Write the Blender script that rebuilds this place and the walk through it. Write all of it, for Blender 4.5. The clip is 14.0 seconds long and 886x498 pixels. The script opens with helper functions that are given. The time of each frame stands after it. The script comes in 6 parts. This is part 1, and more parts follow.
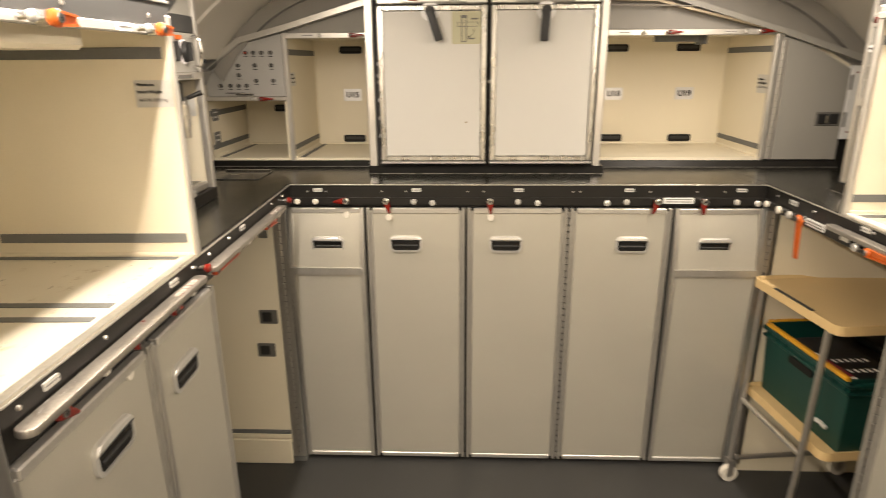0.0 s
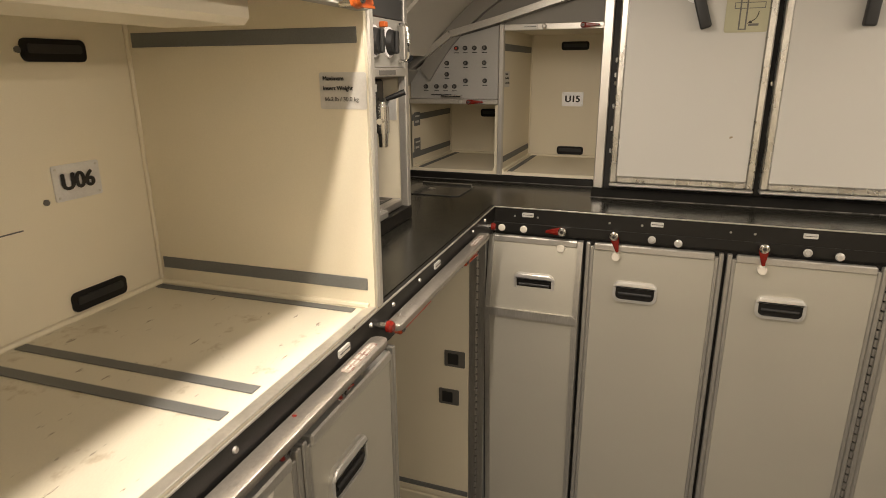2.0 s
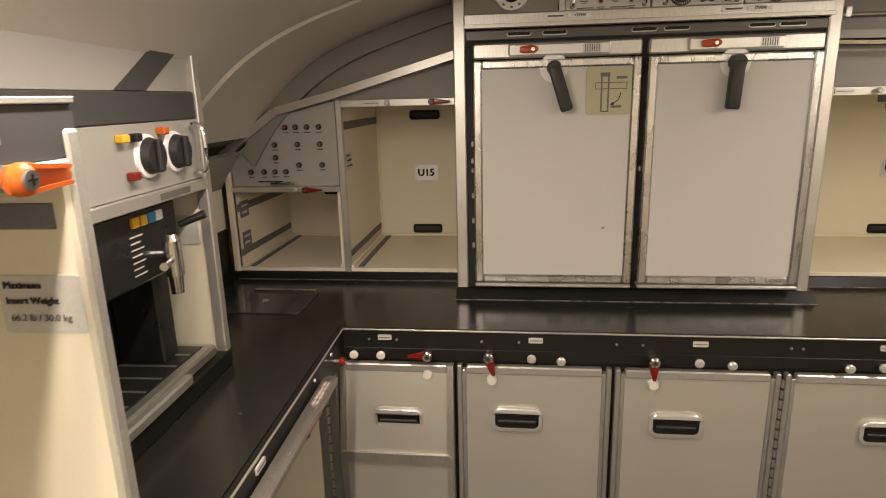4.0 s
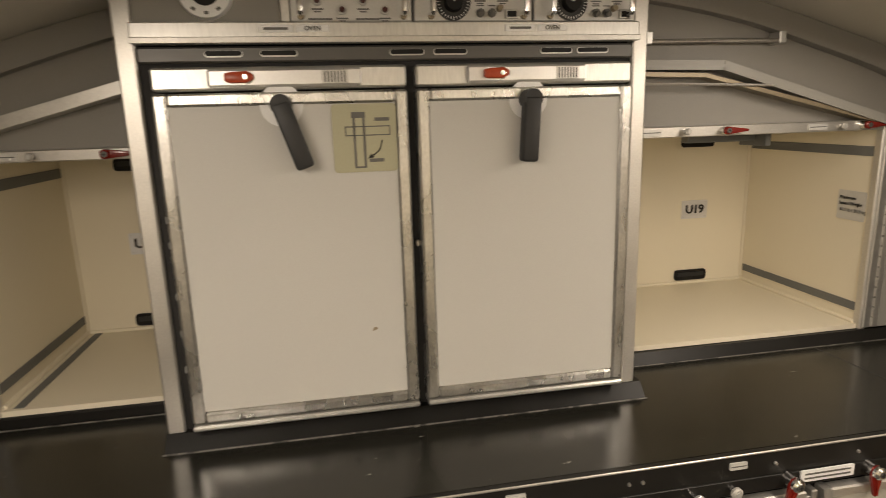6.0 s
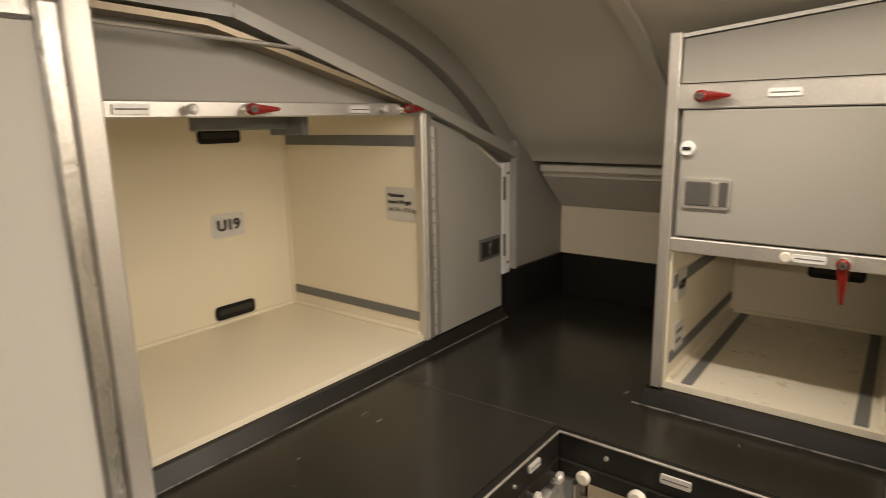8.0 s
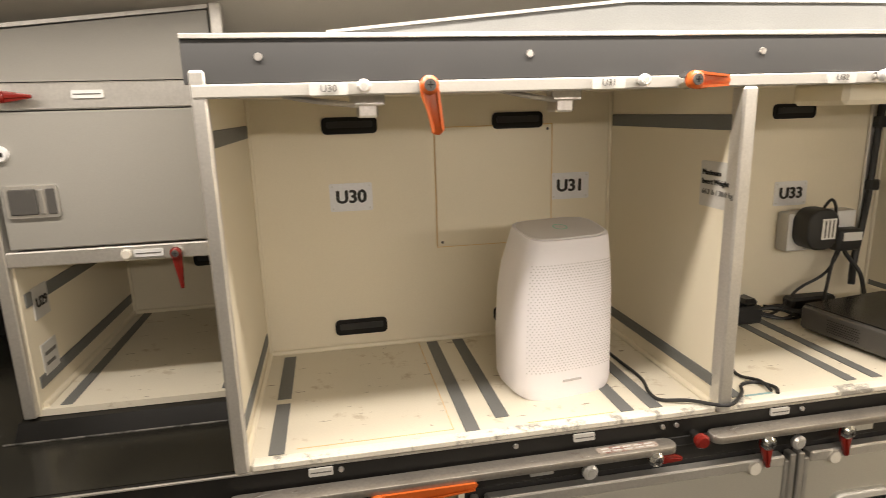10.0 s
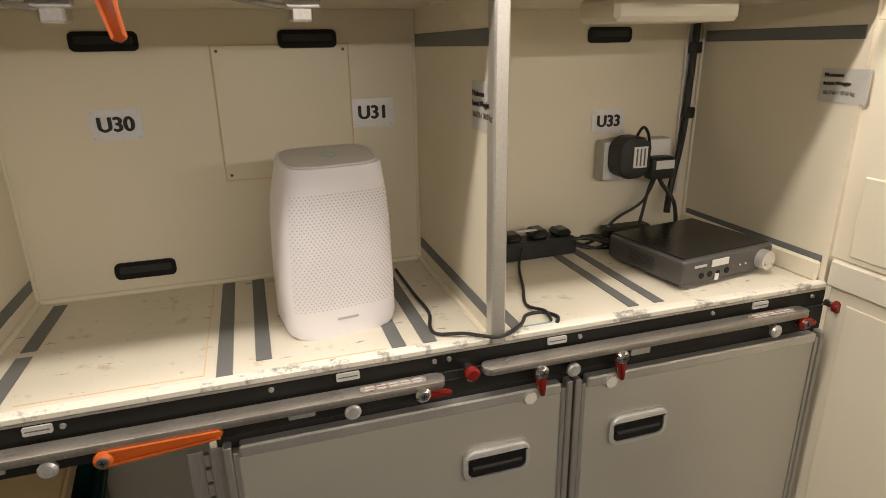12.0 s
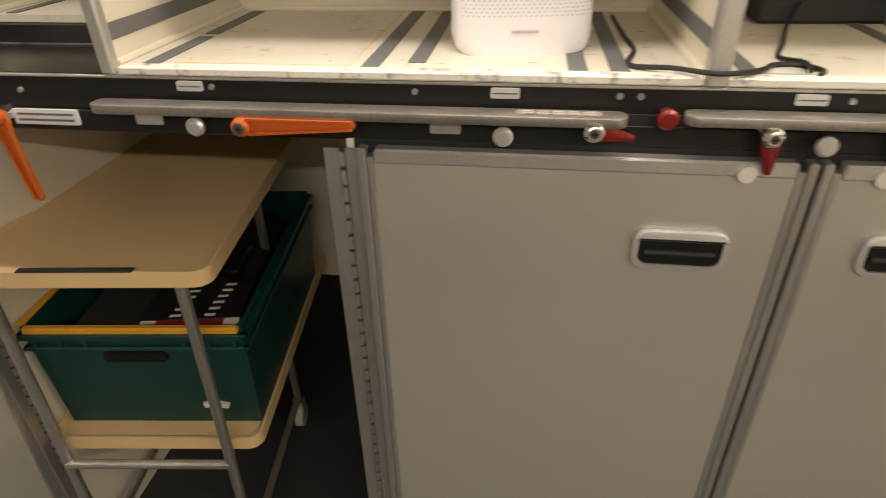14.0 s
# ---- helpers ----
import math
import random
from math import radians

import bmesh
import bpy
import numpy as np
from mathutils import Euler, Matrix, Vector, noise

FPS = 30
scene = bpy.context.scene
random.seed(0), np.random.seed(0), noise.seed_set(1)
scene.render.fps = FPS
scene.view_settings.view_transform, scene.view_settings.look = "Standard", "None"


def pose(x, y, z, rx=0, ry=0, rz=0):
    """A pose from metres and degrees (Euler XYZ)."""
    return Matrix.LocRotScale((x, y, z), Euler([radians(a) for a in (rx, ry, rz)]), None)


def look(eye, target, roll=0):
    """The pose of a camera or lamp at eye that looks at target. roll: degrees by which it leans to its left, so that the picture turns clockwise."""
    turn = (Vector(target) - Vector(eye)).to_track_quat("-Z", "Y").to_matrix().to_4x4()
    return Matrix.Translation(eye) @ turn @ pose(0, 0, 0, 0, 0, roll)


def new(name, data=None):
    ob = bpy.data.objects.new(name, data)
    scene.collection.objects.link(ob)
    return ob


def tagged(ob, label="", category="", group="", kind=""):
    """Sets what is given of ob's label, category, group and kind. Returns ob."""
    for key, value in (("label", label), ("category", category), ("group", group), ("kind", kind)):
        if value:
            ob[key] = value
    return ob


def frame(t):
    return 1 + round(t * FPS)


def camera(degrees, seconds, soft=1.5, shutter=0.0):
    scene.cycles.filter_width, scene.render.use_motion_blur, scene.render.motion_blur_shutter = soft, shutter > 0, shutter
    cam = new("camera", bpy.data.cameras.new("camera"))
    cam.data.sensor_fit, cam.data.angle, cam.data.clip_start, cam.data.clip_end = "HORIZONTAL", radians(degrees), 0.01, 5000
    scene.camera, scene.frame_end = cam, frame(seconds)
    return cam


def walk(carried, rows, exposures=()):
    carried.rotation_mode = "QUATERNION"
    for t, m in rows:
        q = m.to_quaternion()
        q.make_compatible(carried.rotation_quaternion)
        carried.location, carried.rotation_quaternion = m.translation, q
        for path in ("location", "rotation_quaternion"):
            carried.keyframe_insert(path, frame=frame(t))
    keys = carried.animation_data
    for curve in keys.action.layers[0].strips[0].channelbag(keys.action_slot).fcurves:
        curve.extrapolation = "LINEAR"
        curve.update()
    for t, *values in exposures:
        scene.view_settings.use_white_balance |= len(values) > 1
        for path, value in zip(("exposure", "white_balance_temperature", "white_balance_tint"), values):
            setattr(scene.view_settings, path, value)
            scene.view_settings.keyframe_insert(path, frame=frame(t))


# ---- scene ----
cam = camera(72.9, 14.0, 0.8, 0.25)
PATH = [
    (0, (-0.014, 0.144, 1.634), (-0.091, 2.051, 1.037), -0.4),
    (0.5, (-0.064, 0.232, 1.616), (-0.565, 2.078, 1.03), -0.4),
    (1, (-0.117, 0.337, 1.596), (-0.753, 2.143, 1.016), -0.4),
    (1.5, (-0.165, 0.465, 1.585), (-0.821, 2.264, 1.008), -0.4),
    (2, (-0.201, 0.586, 1.604), (-0.863, 2.383, 1.028), -0.4),
    (2.5, (-0.25, 0.742, 1.619), (-0.915, 2.538, 1.044), -0.5),
    (3, (-0.258, 0.868, 1.665), (-0.834, 2.697, 1.096), -1.0),
    (3.5, (-0.258, 0.927, 1.712), (-0.63, 2.809, 1.144), -1.1),
    (3.7, (-0.258, 0.941, 1.73), (-0.565, 2.845, 1.201), -1.2),
    (5.8, (-0.095, 1.437, 1.786), (0.125, 3.379, 1.359), -1.8),
    (6, (-0.079, 1.5, 1.79), (0.269, 3.422, 1.357), -1.7),
    (6.5, (-0.026, 1.622, 1.781), (0.715, 3.427, 1.34), -1.5),
    (7, (0.068, 1.728, 1.745), (1.121, 3.371, 1.306), -1.2),
    (7.5, (0.174, 1.831, 1.731), (1.436, 3.32, 1.298), -1.1),
    (8, (0.225, 1.917, 1.719), (1.77, 3.112, 1.297), -1.1),
    (8.5, (0.250, 1.935, 1.714), (2.111, 2.532, 1.294), -1.0),
    (9, (0.261, 1.884, 1.709), (2.212, 2.049, 1.291), -1.0),
    (9.2, (0.259, 1.858, 1.711), (2.214, 1.868, 1.296), -0.9),
    (11.3, (0.247, 1.501, 1.702), (2.097, 0.961, 1.167), -1.1),
    (11.5, (0.247, 1.484, 1.689), (2.082, 0.927, 1.121), -1.0),
    (12, (0.252, 1.446, 1.669), (2.059, 0.879, 1.027), -1.0),
    (12.5, (0.271, 1.337, 1.615), (2.096, 0.858, 0.949), -1.0),
    (13, (0.255, 1.256, 1.512), (2.076, 1.035, 0.715), -1.4),
    (13.5, (0.258, 1.263, 1.465), (1.996, 1.201, 0.477), -1.3),
    (14, (0.332, 1.32, 1.416), (2.017, 1.564, 0.367), -1.2),
]
walk(cam, [(t, look(eye, target, roll)) for t, eye, target, roll in PATH], [(0, 0.72, 6500, 10), (0.6, 0.38, 6500, 10), (1.0, 0.34, 6500, 10), (1.5, 0.20, 6500, 10), (3.5, -0.04, 6500, 10), (6, 0.03, 6500, 10), (7, 0.05, 6500, 10), (7.5, 0.15, 6500, 10), (8, 0.13, 6500, 10), (8.5, 0.48, 6350, 10), (9, 0.38, 6250, 10), (11.3, -0.14, 6000, 10), (13, -0.24, 6000, 10), (14, 0.04, 6150, 10)])

# ---- light ----
world = bpy.data.worlds.new("world")
scene.world = world
world.use_nodes = True
world.node_tree.nodes["Background"].inputs[0].default_value = (1.0, 0.9, 0.78, 1)
world.node_tree.nodes["Background"].inputs[1].default_value = 0.02


def area_lamp(x, y, z, width, length, watts, aim, turn=0):
    lamp = bpy.data.lights.new("area_lamp", "AREA")
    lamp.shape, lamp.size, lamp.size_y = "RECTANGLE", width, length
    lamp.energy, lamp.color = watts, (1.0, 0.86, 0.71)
    ob = new("area_lamp", lamp)
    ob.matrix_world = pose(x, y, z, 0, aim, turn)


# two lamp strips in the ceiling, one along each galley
area_lamp(-0.553, 0.94, 1.955, 0.028, 2.08, 26, -14, 1.7)
area_lamp(1.002, 1.20, 1.945, 0.028, 2.50, 21, 14)
# unseen area lamp added behind the camera to light the back doors
area_lamp(0.2, -0.75, 2.03, 0.9, 0.5, 24, 0)


# ---- materials ----
def material(name, colour, rough=0.5, metal=0.0, vary=0.06, scale=8.0, grain=0.0, grain_scale=300.0, bump=0.02, stretch=(1, 1, 1), dirt=None, dirt_amount=0.5, spec=0.5, wave=0.0, scratch=None):
    m = bpy.data.materials.new(name)
    m.use_nodes = True
    nt = m.node_tree
    b = nt.nodes["Principled BSDF"]
    b.inputs["Metallic"].default_value = metal
    b.inputs["Specular IOR Level"].default_value = spec
    tc = nt.nodes.new("ShaderNodeTexCoord")
    mp = nt.nodes.new("ShaderNodeMapping")
    mp.inputs["Scale"].default_value = stretch
    nt.links.new(tc.outputs["Object"], mp.inputs["Vector"])
    big = nt.nodes.new("ShaderNodeTexNoise")
    big.inputs["Scale"].default_value, big.inputs["Detail"].default_value = scale, 5
    fine = nt.nodes.new("ShaderNodeTexNoise")
    fine.inputs["Scale"].default_value, fine.inputs["Detail"].default_value = grain_scale, 3
    nt.links.new(mp.outputs[0], big.inputs["Vector"])
    nt.links.new(mp.outputs[0], fine.inputs["Vector"])
    mix = nt.nodes.new("ShaderNodeMix")
    mix.data_type = "RGBA"
    mix.inputs[6].default_value = (*[c * (1 - vary) for c in colour], 1)
    mix.inputs[7].default_value = (*[min(1, c * (1 + vary)) for c in colour], 1)
    nt.links.new(big.outputs[0], mix.inputs[0])
    out = mix.outputs[2]
    if grain:
        g = nt.nodes.new("ShaderNodeMix")
        g.data_type, g.blend_type = "RGBA", "MULTIPLY"
        ramp = nt.nodes.new("ShaderNodeMapRange")
        ramp.inputs[1].default_value, ramp.inputs[2].default_value = 0.3, 0.7
        ramp.inputs[3].default_value, ramp.inputs[4].default_value = 1 - grain, 1 + grain
        nt.links.new(fine.outputs[0], ramp.inputs[0])
        g.inputs[0].default_value = 1
        nt.links.new(out, g.inputs[6])
        nt.links.new(ramp.outputs[0], g.inputs[7])
        out = g.outputs[2]
    if dirt:
        stain = nt.nodes.new("ShaderNodeTexNoise")
        stain.inputs["Scale"].default_value, stain.inputs["Detail"].default_value, stain.inputs["Roughness"].default_value = dirt[3], 9, 0.7
        nt.links.new(mp.outputs[0], stain.inputs["Vector"])
        cut = nt.nodes.new("ShaderNodeMapRange")
        cut.inputs[1].default_value, cut.inputs[2].default_value = dirt[4], dirt[4] + 0.08
        cut.inputs[3].default_value, cut.inputs[4].default_value = 0, dirt_amount
        nt.links.new(stain.outputs[0], cut.inputs[0])
        d = nt.nodes.new("ShaderNodeMix")
        d.data_type = "RGBA"
        nt.links.new(cut.outputs[0], d.inputs[0])
        nt.links.new(out, d.inputs[6])
        d.inputs[7].default_value = (*dirt[:3], 1)
        out = d.outputs[2]
    if scratch:
        sm = nt.nodes.new("ShaderNodeMapping")
        sm.inputs["Scale"].default_value, sm.inputs["Rotation"].default_value = scratch[4], (0, 0, 0.35)
        nt.links.new(tc.outputs["Object"], sm.inputs["Vector"])
        sn = nt.nodes.new("ShaderNodeTexNoise")
        sn.inputs["Scale"].default_value, sn.inputs["Detail"].default_value, sn.inputs["Roughness"].default_value = 1.0, 4, 0.6
        nt.links.new(sm.outputs[0], sn.inputs["Vector"])
        sc = nt.nodes.new("ShaderNodeMapRange")
        sc.inputs[1].default_value, sc.inputs[2].default_value = scratch[3], scratch[3] + 0.03
        sc.inputs[3].default_value, sc.inputs[4].default_value = 0, 0.75
        nt.links.new(sn.outputs[0], sc.inputs[0])
        sx = nt.nodes.new("ShaderNodeMix")
        sx.data_type = "RGBA"
        nt.links.new(sc.outputs[0], sx.inputs[0])
        nt.links.new(out, sx.inputs[6])
        sx.inputs[7].default_value = (*scratch[:3], 1)
        out = sx.outputs[2]
    nt.links.new(out, b.inputs["Base Color"])
    rr = nt.nodes.new("ShaderNodeMapRange")
    rr.inputs[3].default_value, rr.inputs[4].default_value = max(0.02, rough - 0.09), min(1, rough + 0.09)
    nt.links.new(big.outputs[0], rr.inputs[0])
    nt.links.new(rr.outputs[0], b.inputs["Roughness"])
    if bump:
        bp = nt.nodes.new("ShaderNodeBump")
        bp.inputs["Strength"].default_value, bp.inputs["Distance"].default_value = bump, 0.002
        nt.links.new(fine.outputs[0], bp.inputs["Height"])
        nt.links.new(bp.outputs[0], b.inputs["Normal"])
        if wave:
            wv = nt.nodes.new("ShaderNodeBump")
            wv.inputs["Strength"].default_value, wv.inputs["Distance"].default_value = wave, 0.02
            nt.links.new(big.outputs[0], wv.inputs["Height"])
            nt.links.new(wv.outputs[0], bp.inputs["Normal"])
    return m


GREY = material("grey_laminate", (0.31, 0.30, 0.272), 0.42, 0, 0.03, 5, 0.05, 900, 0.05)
DOOR = material("door_laminate", (0.50, 0.48, 0.415), 0.35, 0.40, 0.06, 2.6, 0.05, 260, 0.05, stretch=(1, 1, 3.2), dirt=(0.22, 0.20, 0.165, 16, 0.72), dirt_amount=0.4, wave=0.10)
OVEN = material("oven_panel", (0.53, 0.52, 0.485), 0.4, 0, 0.03, 4, 0.04, 700, 0.05, dirt=(0.36, 0.33, 0.29, 20, 0.73), dirt_amount=0.3)
CREAM = material("cream_laminate", (0.775, 0.712, 0.565), 0.42, 0, 0.025, 4, 0.02, 500, 0.04, dirt=(0.62, 0.53, 0.38, 9, 0.70), dirt_amount=0.3)
SHELF = material("worn_cream_floor", (0.72, 0.672, 0.555), 0.5, 0, 0.06, 6, 0.03, 400, 0.06, dirt=(0.40, 0.31, 0.19, 13, 0.575), dirt_amount=0.55, scratch=(0.20, 0.15, 0.10, 0.655, (16, 60, 16)))
CEIL = material("ceiling_panel", (0.62, 0.588, 0.52), 0.6, 0, 0.03, 3, 0.04, 700, 0.08)
WALLGREY = material("header_grey", (0.265, 0.252, 0.228), 0.5, 0, 0.04, 5, 0.04, 700, 0.05)
ALU = material("brushed_aluminium", (0.66, 0.65, 0.62), 0.36, 0.85, 0.10, 12, 0.08, 260, 0.06, stretch=(1, 1, 0.15))
ALUH = material("aluminium_profile", (0.62, 0.60, 0.56), 0.38, 0.75, 0.08, 14, 0.06, 260, 0.06)
BRASS = material("brass_strip", (0.27, 0.22, 0.145), 0.4, 0.3, 0.06, 14, 0.04, 300, 0.03)
DENT = material("dented_edge", (0.56, 0.55, 0.52), 0.28, 0.92, 0.40, 22, 0.10, 260, 0.25, stretch=(1, 1, 0.5), dirt=(0.25, 0.20, 0.15, 16, 0.66), dirt_amount=0.5)
WORN = material("worn_aluminium", (0.62, 0.60, 0.55), 0.36, 0.8, 0.15, 22, 0.06, 180, 0.05, dirt=(0.20, 0.15, 0.10, 40, 0.66), dirt_amount=0.6)
WHITERAIL = material("white_rail", (0.43, 0.415, 0.38), 0.45, 0.1, 0.04, 12, 0.03, 300, 0.04)
BLACK = material("black_counter", (0.0188, 0.0182, 0.0150), 0.21, 0, 0.2, 10, 0.10, 500, 0.05, dirt=(0.24, 0.23, 0.21, 60, 0.668), dirt_amount=0.7, scratch=(0.30, 0.285, 0.25, 0.695, (30, 90, 30)))
BLACKLIP = material("black_edge", (0.012, 0.0112, 0.010), 0.42, 0, 0.2, 12, 0.1, 400, 0.08, dirt=(0.3, 0.28, 0.25, 60, 0.73), dirt_amount=0.6, spec=0.3)
STRIP = material("grey_strip", (0.150, 0.154, 0.150), 0.6, 0, 0.10, 14, 0.1, 500, 0.08)
BANDGREY = material("valance_grey", (0.046, 0.046, 0.046), 0.55, 0.0, 0.05, 8, 0.03, 500, 0.04)
FLOOR = material("dark_vinyl_floor", (0.032, 0.032, 0.031), 0.55, 0, 0.25, 6, 0.2, 300, 0.15, dirt=(0.14, 0.11, 0.08, 12, 0.72), dirt_amount=0.4)
RUBBER = material("black_rubber", (0.018, 0.018, 0.018), 0.5, 0, 0.1, 20, 0.05, 400, 0.06)
SLOT = material("slot_black", (0.009, 0.0085, 0.008), 0.5, 0, 0.1, 20, 0.05, 400, 0.03, spec=0.25)
RAIL = material("scuffed_rail", (0.34, 0.315, 0.28), 0.34, 0.7, 0.16, 18, 0.10, 180, 0.12, dirt=(0.16, 0.12, 0.085, 34, 0.60), dirt_amount=0.6, scratch=(0.72, 0.70, 0.66, 0.66, (22, 120, 60)))
HANDLE = material("handle_silver", (0.62, 0.61, 0.585), 0.32, 0.55, 0.04, 30, 0.03, 300, 0.02)
FRAME = material("handle_frame", (0.56, 0.55, 0.52), 0.32, 0.45, 0.06, 30, 0.03, 300, 0.02)
EDGE = material("door_edge_metal", (0.46, 0.445, 0.41), 0.36, 0.7, 0.16, 14, 0.10, 260, 0.06, stretch=(1, 1, 0.15), dirt=(0.16, 0.14, 0.11, 30, 0.66), dirt_amount=0.4)
LIP = material("black_lip", (0.012, 0.0115, 0.0105), 0.34, 0, 0.2, 12, 0.1, 400, 0.05, dirt=(0.2, 0.19, 0.17, 60, 0.74), dirt_amount=0.5, spec=0.15)
RUST = material("red_orange_plastic", (0.42, 0.055, 0.012), 0.32, 0, 0.25, 40, 0.05, 300, 0.05)
WORNLABEL = material("worn_load_label", (0.42, 0.36, 0.31), 0.42, 0.3, 0.2, 30, 0.1, 300, 0.05, dirt=(0.16, 0.035, 0.025, 60, 0.52), dirt_amount=0.75)
RED = material("red_plastic", (0.19, 0.013, 0.008), 0.24, 0, 0.25, 60, 0.05, 300, 0.04)
ORANGE = material("orange_plastic", (0.52, 0.105, 0.012), 0.38, 0, 0.10, 40, 0.05, 300, 0.05)
CHROME = material("chrome", (0.78, 0.77, 0.75), 0.16, 1.0, 0.05, 30, 0.03, 300, 0.02)
SATIN = material("satin_silver", (0.70, 0.69, 0.67), 0.3, 0.6, 0.05, 30, 0.03, 300, 0.02)
KNOB = material("milky_knob", (0.70, 0.66, 0.58), 0.35, 0, 0.05, 30, 0.03, 300, 0.02)
PLATE = material("plate_silver", (0.62, 0.61, 0.58), 0.4, 0.25, 0.06, 20, 0.04, 300, 0.03)
WPLATE = material("plate_white", (0.80, 0.80, 0.79), 0.4, 0.1, 0.06, 20, 0.04, 300, 0.03)
SWPANEL = material("switch_panel_grey", (0.42, 0.415, 0.40), 0.45, 0.3, 0.05, 12, 0.04, 400, 0.03)
NUMPLATE = material("plate_number", (0.74, 0.74, 0.75), 0.42, 0.55, 0.06, 20, 0.04, 300, 0.03)
INK = material("ink", (0.015, 0.014, 0.013), 0.5, 0, 0.05, 30, 0, 300, 0)
INKGREY = material("ink_grey", (0.12, 0.115, 0.105), 0.5, 0, 0.05, 30, 0, 300, 0)
OLIVE = material("placard_olive", (0.40, 0.385, 0.26), 0.4, 0.1, 0.04, 12, 0.03, 300, 0.03)
WHITE = material("white_plastic", (0.90, 0.87, 0.90), 0.34, 0, 0.015, 10, 0.01, 400, 0.02)
WHITETOP = material("pale_grey_plastic", (0.70, 0.67, 0.66), 0.4, 0, 0.02, 10, 0.01, 400, 0.02)
# taupe darkened in place of shade, since the rear lamp over-lights this face
PARTSHADE = material("partition_laminate_shaded", (0.076, 0.072, 0.061), 0.45, 0, 0.03, 5, 0.05, 900, 0.05)
PERF = material("perforation", (0.50, 0.475, 0.485), 0.6, 0, 0.02, 10, 0, 400, 0)
AMPGREY = material("amplifier_grey", (0.11, 0.105, 0.10), 0.4, 0.35, 0.06, 20, 0.05, 500, 0.04)
AMPTOP = material("amplifier_top", (0.012, 0.012, 0.012), 0.22, 0, 0.3, 18, 0.05, 500, 0.02, dirt=(0.2, 0.2, 0.19, 60, 0.72), dirt_amount=0.5)
GREEN = material("green_crate", (0.005, 0.050, 0.040), 0.42, 0, 0.12, 18, 0.06, 300, 0.05, dirt=(0.05, 0.13, 0.11, 30, 0.70), dirt_amount=0.5)
YELLOW = material("yellow_plastic", (0.72, 0.36, 0.02), 0.42, 0, 0.08, 18, 0.05, 300, 0.05)
TAN = material("tan_tray", (0.74, 0.54, 0.27), 0.5, 0, 0.06, 6, 0.03, 500, 0.05, spec=0.25, dirt=(0.45, 0.34, 0.18, 10, 0.70), dirt_amount=0.4)
NOSE = material("nose_paint", (0.11, 0.106, 0.099), 0.36, 0.3, 0.05, 8, 0.04, 400, 0.05)
STEEL = material("trolley_steel", (0.50, 0.48, 0.45), 0.35, 0.85, 0.12, 30, 0.1, 200, 0.08)
MACHBLACK = material("machine_black", (0.013, 0.013, 0.013), 0.3, 0, 0.1, 20, 0.05, 400, 0.03)
# near-black base that paints in the shade of gaps and recesses
GAPSHADE = material("gap_shade", (0.012, 0.011, 0.010), 0.7, 0, 0.1, 20, 0, 300, 0)
MAROON = material("maroon_card", (0.22, 0.02, 0.03), 0.5, 0, 0.1, 20, 0.05, 300, 0.03)
PAPER = material("paper_white", (0.75, 0.74, 0.70), 0.6, 0, 0.05, 20, 0.03, 300, 0.03)
BLUE = material("blue_plastic", (0.03, 0.22, 0.55), 0.4, 0, 0.08, 20, 0.03, 300, 0.03)
TEAL = material("teal_tape", (0.26, 0.42, 0.44), 0.5, 0, 0.08, 20, 0.03, 300, 0.03)
CYANINK = material("green_mark", (0.25, 0.70, 0.55), 0.5, 0, 0.03, 20, 0, 300, 0)
REDINK = material("red_mark", (0.45, 0.06, 0.03), 0.5, 0, 0.03, 20, 0, 300, 0)
AMBER = material("amber_mark", (0.75, 0.42, 0.03), 0.5, 0, 0.03, 20, 0, 300, 0)

SEAL = material("worn_sealant", (0.16, 0.15, 0.135), 0.5, 0.2, 0.4, 30, 0.1, 300, 0.1, dirt=(0.02, 0.02, 0.018, 24, 0.50), dirt_amount=0.9)


# ---- mesh helpers ----
def box(bm, x0, x1, y0, y1, z0, z1, bev=0.0, seg=1):
    m = Matrix.LocRotScale(((x0 + x1) / 2, (y0 + y1) / 2, (z0 + z1) / 2), None, (abs(x1 - x0), abs(y1 - y0), abs(z1 - z0)))
    vs = bmesh.ops.create_cube(bm, size=1, matrix=m)["verts"]
    if bev:
        es = {e for v in vs for e in v.link_edges}
        bmesh.ops.bevel(bm, geom=list(es), offset=bev, segments=seg, profile=0.5, affect="EDGES", clamp_overlap=True)
    return bm


def bx(*a, **k):
    return box(bmesh.new(), *a, **k)


def cyl(bm, p0, p1, r, seg=16, r2=None):
    p0, p1 = Vector(p0), Vector(p1)
    d = p1 - p0
    m = Matrix.Translation((p0 + p1) / 2) @ d.to_track_quat("Z", "Y").to_matrix().to_4x4()
    bmesh.ops.create_cone(bm, cap_ends=True, segments=seg, radius1=r, radius2=r if r2 is None else r2, depth=d.length, matrix=m)
    return bm


def prism(bm, pts, axis, a, b):
    """A flat outline pulled along an axis: pts are the other two coordinates, in order."""
    def at(p, c):
        return {"x": (c, p[0], p[1]), "y": (p[0], c, p[1]), "z": (p[0], p[1], c)}[axis]
    lo = [bm.verts.new(at(p, a)) for p in pts]
    hi = [bm.verts.new(at(p, b)) for p in pts]
    n = len(pts)
    for i in range(n):
        bm.faces.new((lo[i], lo[(i + 1) % n], hi[(i + 1) % n], hi[i]))
    bm.faces.new(lo[::-1])
    bm.faces.new(hi)
    bmesh.ops.recalc_face_normals(bm, faces=bm.faces)
    return bm


